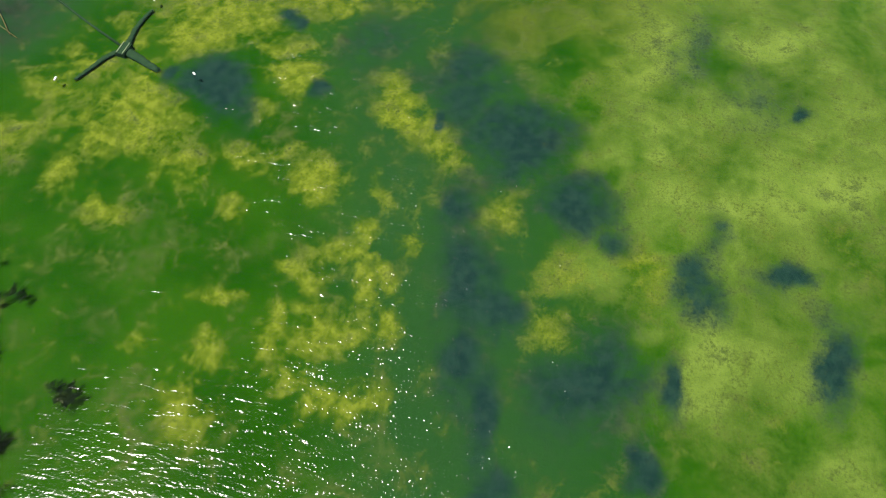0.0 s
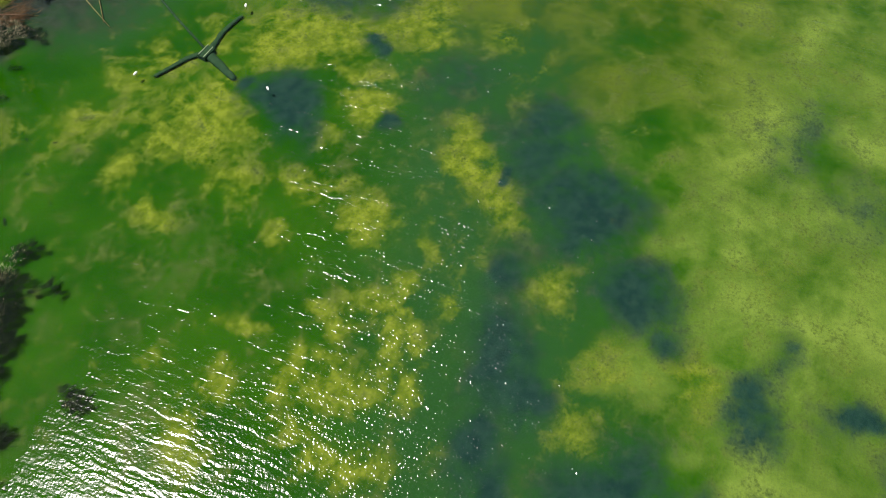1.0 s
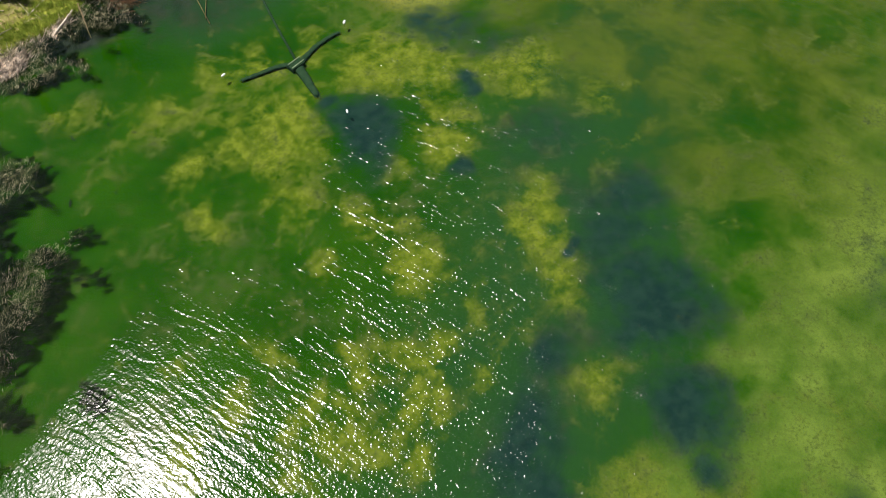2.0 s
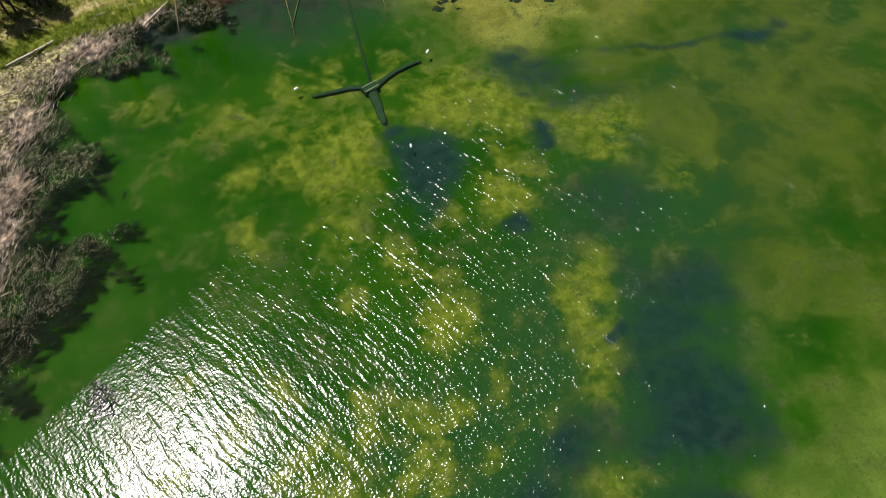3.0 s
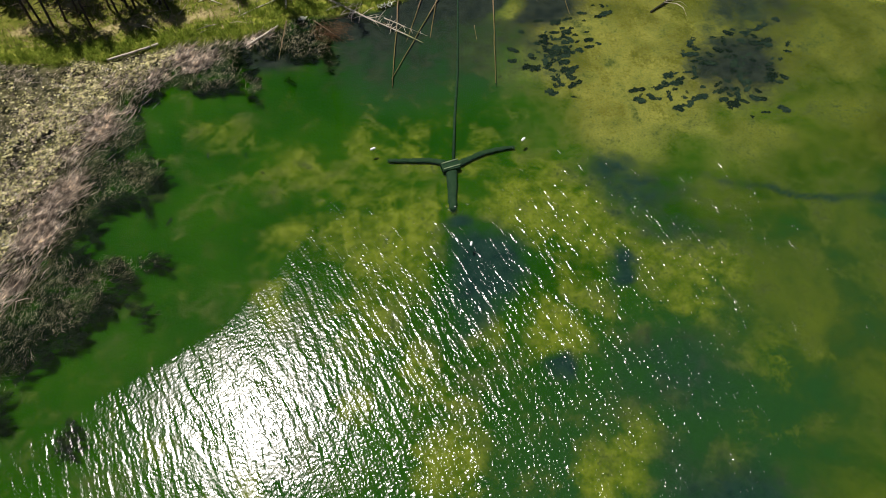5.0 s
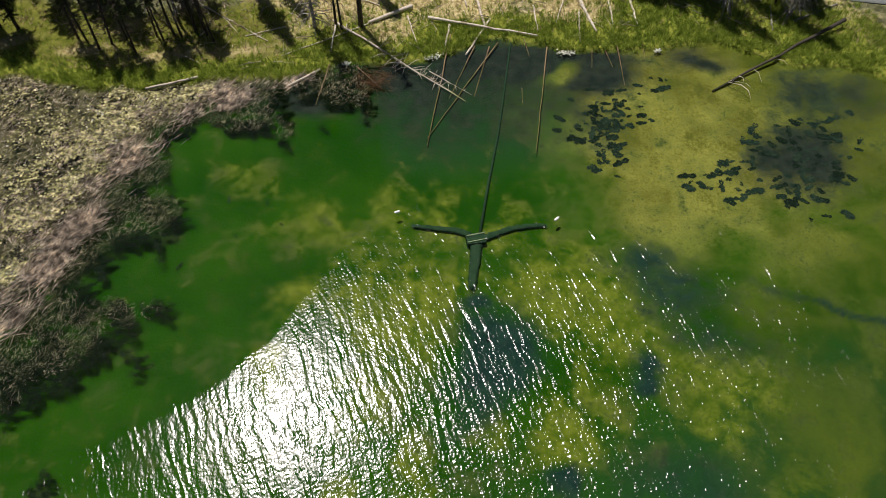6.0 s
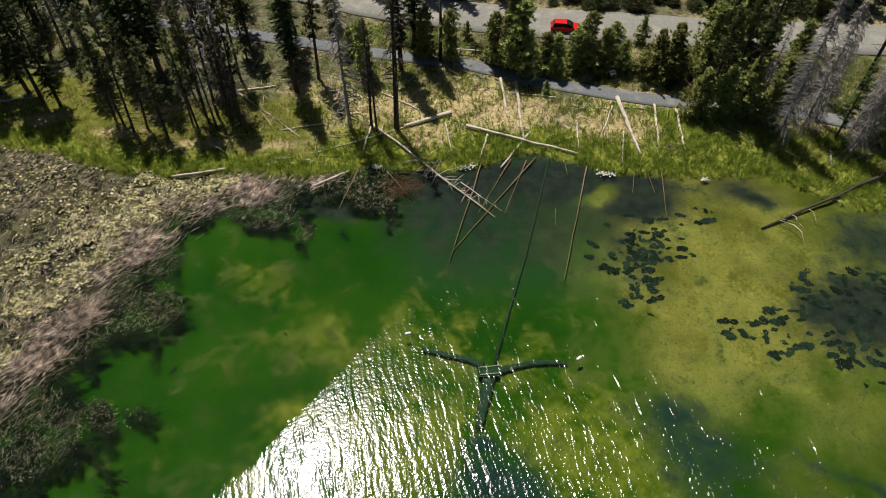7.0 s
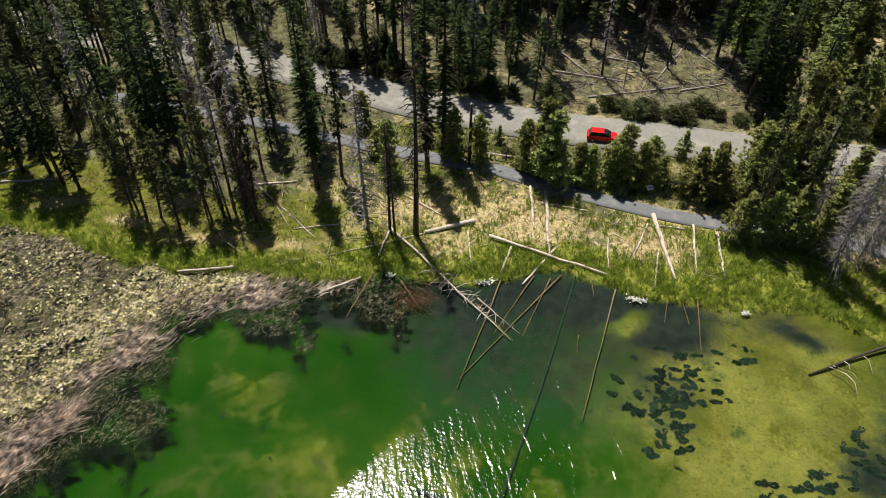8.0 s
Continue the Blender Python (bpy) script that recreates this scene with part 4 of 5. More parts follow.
for x, y, h in ((8.9, 67.2, 15), (11.1, 66.8, 9), (-0.8, 69.2, 18), (-2.8, 68.6, 15), (1.6, 69.6, 20), (-17.9, 73.0, 15), (-16.2, 72.4, 11), (5.0, 70.5, 12), (41.5, 66, 22), (43.0, 63.4, 20), (45.0, 66.5, 24), (42.6, 70.0, 22), (44.2, 73.0, 24), (41.6, 76.5, 22), (40.5, 81, 23), (19.5, 83.5, 14), (24, 86, 22), (29, 88, 23), (34, 90, 22), (15, 86.5, 20), (13, 79.5, 10)):
    fir(x, y, h)
    taken.append((x, y))
for x, y, h in ((20.5, 75.0, 17), (27.0, 76.5, 18), (31.5, 77.5, 16), (23.5, 71.0, 5)):
    stem(x, y, h)
fill(14, (12, 44, 66, 72), 1.0, 2.6, old_forest, taken)
fill(60, (-2, 52, 64, 80), 0.8, 1.8, lambda x, y: far_fir(x, y) if y > 92 else None, taken)
fill(150, (-8, 112, 72, 130), 1.0, 2.2, far_fir, taken)
fill(34, (44, 100, 44, 80), 1.0, 2.6, lambda x, y: pine(x, y, random.uniform(7, 12), 0.85) if random.random() < 0.5 else far_fir(x, y), taken)
fill(9, (-40, 5, 42, 60), 0.6, 2.0, lambda x, y: small_fir(x, y, random.uniform(4, 9)), taken)
for k in range(70):
    x = random.uniform(-30, 62)
    y = float(np.interp(x, [p[0] for p in ROAD], [p[1] for p in ROAD])) + random.choice((5.2, 6.3, 7.6)) + random.uniform(-0.6, 1.2)
    low_shrub(x, y, random.uniform(0.9, 2.4))
for k in range(40):
    x = random.uniform(-8, 45)
    y = float(np.interp(x, [p[0] for p in FOOTPATH], [p[1] for p in FOOTPATH])) + random.uniform(2.2, 8)
    if clear_of_ways(x, y, 0.6):
        low_shrub(x, y, random.uniform(0.5, 1.6))


# ---- fallen logs ----
def log(p, q, r0, r1, mat, label, group="fallen logs", stubs=0, lift=(0.1, 0.1), seed=0, name="log", crook=1.0):
    """A fallen trunk from p to q, a little crooked, tapered, with broken branch stubs."""
    r = random.Random(seed * 31 + int(p[0] * 10))
    a3 = Vector((*p, max(height_at(*p), -0.2 if lift[0] <= 0 else 0) + r0 * 0.5 + lift[0]))
    b3 = Vector((*q, max(height_at(*q), -0.25) + r1 * 0.5 + lift[1]))
    root = thing(name, Matrix.Translation(a3), label, "log", group)
    g, span = Geo(), b3 - a3
    side = span.cross(Vector((0, 0, 1))).normalized()
    pts, rad = [], []
    for i in range(9):
        u = i / 8
        pts.append(span * u + side * crook * (math.sin(u * 3.1) * r.uniform(-0.01, 0.012) * span.length + r.uniform(-0.02, 0.02)))
        rad.append((r0 + (r1 - r0) * u) * r.uniform(0.92, 1.08))
    g.tube(pts, rad, 8)
    part("trunk", g.mesh("trunk", True), mat, root)
    for k in range(stubs):
        u = min(0.97, max(0.25, r.gauss(0.62, 0.13))) if name == "fallen_tree" else r.uniform(0.3, 0.97)
        s = Geo()
        o = span * u
        n = r.uniform(0.5, 1.7) * (1.3 - u) * (2.0 if name == "fallen_tree" else 1.0)
        w = (side * r.choice((-1, 1)) * r.uniform(0.3, 1) + span.normalized() * r.uniform(-0.4, 1.0) + Vector((0, 0, r.uniform(-0.15, 0.7)))).normalized()
        s.tube([o, o + w * n * 0.6, o + w * n + Vector((0, 0, -0.1 * n))], [0.04, 0.03, 0.012], 4)
        part("branch", s.mesh("branch", True), mat, root)
    return root


WHITE_LOG = "bleached bare log lying in the bank grass"
WET_LOG = "brown waterlogged trunk sloping from the bank into the lake"
log((-11.2, 37.0), (4.0, 20.0), 0.17, 0.045, BLEACHED, "bleached fallen tree reaching from the bank into the lake", stubs=44, lift=(0.5, 0.05), name="fallen_tree")
log((1.7, 35.8), (15.6, 29.8), 0.20, 0.12, BLEACHED, WHITE_LOG, stubs=4, lift=(0.3, 0.3))
log((-6.4, 36.2), (-0.1, 38.5), 0.20, 0.32, BLEACHED, "thick bleached log with a sawn end", lift=(0.15, 0.2))
log((-18.3, 31.5), (-6.2, 36.2), 0.07, 0.10, BLEACHED, WHITE_LOG)
log((-10.8, 36.3), (-11.9, 31.4), 0.14, 0.10, BLEACHED, WHITE_LOG, lift=(0.4, 0.1))
log((-29.2, 44.2), (-20.0, 34.7), 0.14, 0.06, BLEACHED, WHITE_LOG, stubs=6)
log((-29.7, 44.7), (-24.4, 45.6), 0.14, 0.09, BLEACHED, WHITE_LOG, stubs=8)
log((-35.5, 28.4), (-28.9, 29.2), 0.13, 0.17, BLEACHED, "white log on the waterline beside the reeds")
log((-17.9, 25.8), (-13.5, 28.3), 0.10, 0.14, BLEACHED, "white log on the waterline beside the reeds", lift=(0.2, 0.1))
log((-12.2, 29.2), (-14.5, 22.3), 0.10, 0.05, SOAKED, WET_LOG)
for p, q, r0, r1 in (((9.3, 44.7), (9.0, 32.5), 0.26, 0.14), ((7.3, 45.8), (7.4, 37.5), 0.2, 0.12), ((22.9, 40.7), (23.6, 29.4), 0.32, 0.15), ((21.9, 39.0), (18.7, 32.0), 0.12, 0.08), ((27.7, 39.0), (26.2, 30.4), 0.18, 0.10),
                     ((30.4, 38.0), (29.5, 29.6), 0.2, 0.10), ((16.5, 36.1), (15.9, 30.9), 0.12, 0.09), ((-1.0, 36.7), (-0.5, 31.1), 0.12, 0.08), ((22.4, 33.9), (20.9, 27.9), 0.12, 0.09), ((4.4, 34.1), (2.6, 28.6), 0.16, 0.12),
                     ((10.0, 34.3), (5.6, 28.3), 0.16, 0.12), ((14.5, 41.2), (8.5, 42.6), 0.1, 0.07), ((26.5, 38.2), (22.5, 38.9), 0.1, 0.08), ((-17.4, 37.3), (-23.0, 36.2), 0.1, 0.07), ((-9.5, 43.5), (-4.5, 39.6), 0.12, 0.08)):
    log(p, q, r0, r1, BLEACHED, WHITE_LOG, lift=(0.12, 0.12))
for p, q, r0, r1 in (((4.2, 32.2), (-1.8, 13.6), 0.17, 0.08), ((10.2, 29.8), (-1.6, 14.9), 0.17, 0.07), ((16.4, 27.8), (10.8, 10.5), 0.17, 0.06), ((7.0, 29.6), (1.9, 20.7), 0.17, 0.09), ((8.9, 29.2), (5.3, 20.9), 0.16, 0.09),
                     ((22.1, 26.2), (20.9, 21.7), 0.09, 0.05), ((23.8, 26.0), (24.2, 21.7), 0.1, 0.06), ((25.5, 26.3), (24.5, 18.6), 0.14, 0.06), ((29.0, 26.2), (28.5, 22.8), 0.1, 0.06), ((13.7, 29.7), (13.9, 25.8), 0.1, 0.06), ((11.4, 20.8), (11.1, 18.8), 0.07, 0.05), ((0.0, 25.0), (4.4, 20.1), 0.08, 0.04)):
    log(p, q, r0 * 0.56, r1 * 0.7, SOAKED, WET_LOG, "sunken logs", lift=(0.1, -0.3), crook=0.3)
log((0.3, 25.6), (4.9, 20.8), 0.07, 0.03, BLEACHED, "thin bleached pole across the sunken logs", lift=(0.3, 0.25), stubs=3)
wet_trunk = log((56.6, 25.2), (35.2, 16.8), 0.26, 0.13, DARK_WOOD, "dark wet trunk with pale branches leaning into the lake", stubs=6, lift=(0.9, -0.15), name="fallen_tree")
for line, r0 in ((((37.5, 17.6, 0.1), (38.7, 16.5, 0.45), (39.2, 15.5, 0.4), (39.1, 14.2, 0.1)), 0.07), (((37.9, 17.8, 0.1), (38.5, 17.2, 0.4), (39.4, 16.6, 0.5), (39.9, 15.6, 0.3)), 0.04),
                 (((39.3, 18.4, 0.1), (39.5, 17.8, 0.35), (39.4, 17.3, 0.2)), 0.05), (((41.6, 19.3, 0.1), (41.8, 18.4, 0.4), (41.7, 16.9, 0.1)), 0.045), (((45.2, 20.7, 0.1), (45.9, 20.0, 0.4), (46.3, 19.2, 0.2)), 0.05)):
    g = Geo()
    base = wet_trunk.matrix_basis.translation
    g.tube([Vector(p) - base for p in line], [r0 * (1 - 0.7 * i / (len(line) - 1)) for i in range(len(line))], 6)
    part("bare_branch", g.mesh("bare_branch", True), BLEACHED, wet_trunk, "pale bare branch")
for p, q in (((12.7, 75.6), (23.6, 72.9)), ((17.5, 68.1), (32.4, 71.6)), ((32.2, 70.4), (40.0, 72.8)), ((29.1, 73.7), (39.1, 89.9)), ((14, 82), (19, 74)), ((36, 84), (41, 76)), ((22, 80), (29, 78)), ((-65.5, 45.4), (-60.3, 48.6)), ((-64.7, 43.8), (-56.9, 44.7)), ((45.6, 40.3), (52, 41)), ((50.5, 27), (58, 29.5)), ((48.6, 30.4), (47, 25.8))):
    log(p, q, 0.16, 0.09, GREY_WOOD, "grey weathered log on the forest floor", stubs=4)


# ---- in the lake ----
def grown_tube(pts, r0, r1, seed):
    """A tube along a smoothed line, its skin of weed uneven and its ends ragged."""
    r = random.Random(seed + 90)
    P = [Vector(p) for p in pts]
    line = []
    for p, q in zip(P, P[1:]):
        line += [p.lerp(q, k / 5) for k in range(5)]
    line.append(P[-1])
    for _ in range(3):
        line = [line[0]] + [(a + b * 2 + c) / 4 for a, b, c in zip(line, line[1:], line[2:])] + [line[-1]]
    g = Geo()
    n = len(line) - 1
    g.tube([p + Vector((r.gauss(0, 0.03), r.gauss(0, 0.03), 0)) for p in line], [(r0 + (r1 - r0) * i / n) * r.uniform(0.88, 1.1) * (0.55 if i == n else 1) for i in range(n + 1)], 12)
    g.v = [(x, y, (z if z < 0 else z * 0.45) + r.gauss(0, 0.02)) for x, y, z in g.v]
    for k in range(int(n * 16)):
        u = r.random() * n
        i = min(int(u), n - 1)
        p = line[i].lerp(line[i + 1], u - i)
        way = Vector((r.uniform(-1, 1), r.uniform(-1, 1), r.uniform(-0.1, 0.1))).normalized()
        rad = (r0 + (r1 - r0) * u / n) * r.uniform(0.6, 1.0)
        g.needle(p + way * rad * 0.9, way, r.uniform(0.08, 0.24), r.uniform(0.04, 0.08), way.cross(Vector((0, 0, 1))))
    return g.mesh("arm", True)


def outfall():
    """A sunken pipe from the bank to a three-armed diffuser."""
    root = thing("outfall_pipe", pose(1.5, -0.6, -0.95), "dark algae-covered sunken pipe with three arms on the lake bed", "pipe")
    at = lambda x, y, z=0.0: (x - 1.5, y + 0.6, z)
    g = Geo()
    g.tube([at(12.1, 30.3, 0.9), at(10.6, 25.5, 0.66), at(8.8, 19.8, 0.42), at(6.9, 14.0, 0.18), at(4.4, 7.2, -0.05), at(2.0, 0.2, -0.05)], [0.10, 0.12, 0.14, 0.15, 0.16, 0.17], 10)
    part("pipe", g.mesh("pipe", True), PIPE, root)
    for pts, r0, r1 in ((((0.9, 0.3), (0.0, 1.0), (-1.5, 1.5), (-3.2, 2.0), (-5.2, 2.6)), 0.38, 0.22), (((2.3, -0.3), (3.6, 0.0), (5.7, 0.45), (7.6, 0.5), (9.5, 0.2)), 0.40, 0.22),
                        (((1.4, -0.9), (1.1, -2.2), (0.7, -3.6), (0.25, -5.0), (-0.1, -6.5)), 0.66, 0.42)):
        part("arm", grown_tube([at(*p) for p in pts], r0, r1, len(root.children)), PIPE, root, "sunken arm furred with dark algae")
    g = Geo()
    g.box((-1.1, -0.55, -0.35), (0.95, 0.75, 0.45))
    part("hub", g.mesh("hub"), PIPE, root, "dark boxy junction of the three arms")
    for dy in (-0.35, 0.5):
        g = Geo()
        g.tube([(-1.0, dy, 0.52), (1.0, dy + 0.12, 0.52)], [0.06, 0.06], 6)
        part("bar", g.mesh("bar", True), PALE, root, "pale metal bar across the hub")


PIPE = grained("algae_covered_pipe", (0.018, 0.042, 0.030), (0.036, 0.066, 0.044), 3.0, 1.0, relief=0.4, gloss=0.0)
PALE = grained("pale_metal", (0.32, 0.34, 0.30), (0.45, 0.46, 0.4), 8.0, 0.6)
FLOAT_WHITE = grained("white_float_plastic", (0.82, 0.82, 0.80), (0.9, 0.9, 0.88), 5.0, 0.4, relief=0.05)
outfall()
for x, y, turn, s in ((-6.6, 4.0, 10, 0.8), (10.6, 0.2, 35, 0.85), (0.2, -11.9, 60, 0.7)):
    g = Geo()
    L = 0.42 * s
    g.tube([(-L, 0, 0), (-L * 0.85, 0, 0), (-L * 0.5, 0, 0), (L * 0.5, 0, 0), (L * 0.85, 0, 0), (L, 0, 0)], [0.05, 0.13 * s, 0.18 * s, 0.18 * s, 0.13 * s, 0.05], 10)
    buoy = thing("buoy", pose(x, y, 0.05, 0, 0, turn), "small white marker float on the water", "buoy", "marker floats")
    part("body", g.mesh("buoy", True), FLOAT_WHITE, buoy)
    g = Geo()
    g.tube([(0, 0, -0.1), (0.1, 0.05, -0.45), (0.15, 0.1, -0.9)], [0.02, 0.02, 0.02], 5)
    part("line", g.mesh("line"), DARK_WOOD, buoy)


def weed_mesh(seed):
    """A low patch of dark water plants: broad blades lying outward from several hearts."""
    r = random.Random(seed)
    g = Geo()
    hearts = [(r.gauss(0, 0.42), r.gauss(0, 0.28), r.uniform(0.35, 0.75)) for k in range(r.choice((3, 4, 5)))]
    for hx, hy, size in hearts:
        for k in range(54):
            ang = r.uniform(0, math.tau)
            way = Vector((math.cos(ang), math.sin(ang) * 0.8, r.uniform(-0.02, 0.10)))
            p = Vector((hx, hy, r.uniform(0.04, 0.12))) + way * size * r.uniform(0.0, 0.45)
            g.spray(p, way.normalized(), size * r.uniform(0.35, 0.75), r.uniform(0.05, 0.11), way.cross(Vector((0, 0, 1))).normalized())
    return g.mesh("weed_clump")


random.seed(21)
CLUMPS = [weed_mesh(s) for s in (1, 2, 3, 4, 5, 6)]
spots = []
for (x0, y0), (x1, y1), n, spread in (((16.2, 12.8), (23.9, 17.5), 70, 1.4), ((18.4, 8.2), (23.4, 15.6), 60, 1.2), ((18.6, 8.0), (20.4, 7.4), 5, 0.4), ((26.6, 18.4), (30.2, 20.2), 14, 0.9), ((27.3, 3.5), (34.5, 4.0), 22, 0.7), ((33.0, 4.2), (39.6, 9.4), 24, 0.9),
                                      ((39.0, 3.2), (46.0, 8.0), 54, 2.0), ((37.1, -0.8), (40.5, 1.0), 16, 0.8), ((42.0, 4.0), (49.5, 9.2), 36, 1.6), ((41.0, -3.5), (46, 1.5), 14, 1.2), ((31, 0.5), (36.5, 2.0), 7, 0.8)):
    for k in range(n):
        u = random.random()
        x, y = x0 + (x1 - x0) * u + random.gauss(0, spread), y0 + (y1 - y0) * u + random.gauss(0, spread)
        if all(math.hypot(x - p, y - q) > 0.78 for p, q in spots):
            spots.append((x, y))
for x, y in spots:
    s = random.choice((0.38, 0.5, 0.62, 0.78, 0.95))
    ob = part("water_plant", random.choice(CLUMPS), WEED)
    ob.matrix_basis = pose(x, y, height_at(x, y) - 0.02, 0, 0, random.uniform(-40, 60)) @ Matrix.Diagonal((s * 1.15, s, s * 0.7, 1))
    tagged(ob, "dark clump of water weed on the pale lake bed", "water plant", "water weed clumps")
for x, y, s in ((-25.2, 9.6, 0.5), (-21, 8.5, 0.4), (-24.5, 4.5, 0.35), (-29.5, 6.8, 0.35), (-30.5, 1.5, 0.6), (-26, -1, 0.3), (-19.5, 5.2, 0.4)):
    ob = part("water_plant", CLUMPS[0], WEED)
    ob.matrix_basis = pose(x, y, height_at(x, y) + 0.1, 0, 0, x * 40) @ Matrix.Diagonal((s * 0.9, s * 0.5, s, 1))
    tagged(ob, "small dark scrap of weed in deep green water", "water plant", "weed scraps")


# ---- reeds, pads and grass ----
def scatter(count, box, keep, seed):
    """Random places in a box of the plan, kept with the chance that keep gives."""
    rs = np.random.RandomState(seed)
    xs, ys = np.zeros(0), np.zeros(0)
    while len(xs) < count:
        x, y = rs.uniform(box[0], box[1], count * 2), rs.uniform(box[2], box[3], count * 2)
        ok = rs.rand(count * 2) < keep(x, y)
        xs, ys = np.concatenate([xs, x[ok]]), np.concatenate([ys, y[ok]])
    return xs[:count], ys[:count], rs


def stuff(name, verts, faces, mat, label, category):
    me = bpy.data.meshes.new(name)
    me.from_pydata(verts.tolist(), [], faces.tolist())
    return tagged(part(name, me, mat), label, category, kind="stuff")


def pads():
    def keep(x, y):
        m = mat_depth(x, y)
        band = smooth(m, 0.5, 3.5) * (1 - 0.82 * smooth(m + 5 * (value_noise(x, y, 6, 63) - 0.5), 7, 13))
        return band * smooth(-inland(x, y), -0.2, 0.6) * (0.06 + 0.94 * smooth(value_noise(x, y, 2.4, 61), 0.36, 0.62))
    x, y, rs = scatter(14500, (-66, -18, -14, 36), keep, 3)
    n = 6
    ang = np.linspace(0, math.tau * 0.94, n)[None, :] + rs.uniform(0, 6.3, (len(x), 1))
    size = rs.uniform(0.06, 0.18, (len(x), 1))
    tilt, tw = rs.normal(0, 0.28, (len(x), 1)), rs.uniform(0, 6.3, (len(x), 1))
    px, py = np.cos(ang) * size, np.sin(ang) * size
    pz = (px * np.cos(tw) + py * np.sin(tw)) * tilt + rs.uniform(0.02, 0.16, (len(x), 1))
    v = np.stack([x[:, None] + px, y[:, None] + py, pz], -1).reshape(-1, 3)
    stuff("lily_pads", v, np.arange(len(v)).reshape(-1, n), PAD, "dense floating mat of pale green lily pads", "lily pads")


def blades(name, x, y, z, rs, length, width, flat, mat, label, category, per=1, wind=None):
    """Thin tapered blades, upright or laid flat, two triangles each."""
    x, y, z = (np.repeat(q, per) + (rs.normal(0, 0.10, len(q) * per) if i < 2 and per > 1 else 0) for i, q in enumerate((x, y, z)))
    n = len(x)
    yaw = rs.uniform(0, math.tau, n) if wind is None else rs.normal(wind, 0.75 if np.isscalar(wind) else 0.4, n)
    up = np.clip(rs.normal(1 - flat, 0.22, n), 0.02, 1.0)
    L, W = rs.uniform(length[0], length[1], n), rs.uniform(width[0], width[1], n)
    out = np.sqrt(1 - up ** 2)
    d = np.stack([np.cos(yaw) * out, np.sin(yaw) * out, up], -1) * L[:, None]
    turn = yaw + 1.57 + rs.normal(0, 0.5, n)
    s = np.stack([np.cos(turn), np.sin(turn), 0 * turn], -1) * W[:, None]
    p = np.stack([x, y, z], -1)
    mid = p + d * 0.55 + np.stack([0 * x, 0 * x, 0.06 * L], -1)
    v = np.stack([p - s, p + s, mid + s * 0.8, p + d, mid - s * 0.8], 1).reshape(-1, 3)
    return stuff(name, v, np.arange(len(v)).reshape(-1, 5), mat, label, category)


FRINGE_STEM = leafy("olive_reed_stems", (0.07, 0.078, 0.035), (0.50, 0.47, 0.30), 0.7, 0.15, 0.5)
SUNKEN = leafy("sunken_sedge_blades", (0.008, 0.018, 0.010), (0.026, 0.042, 0.020), 0.5, 0.1, 0.9, 0.0)


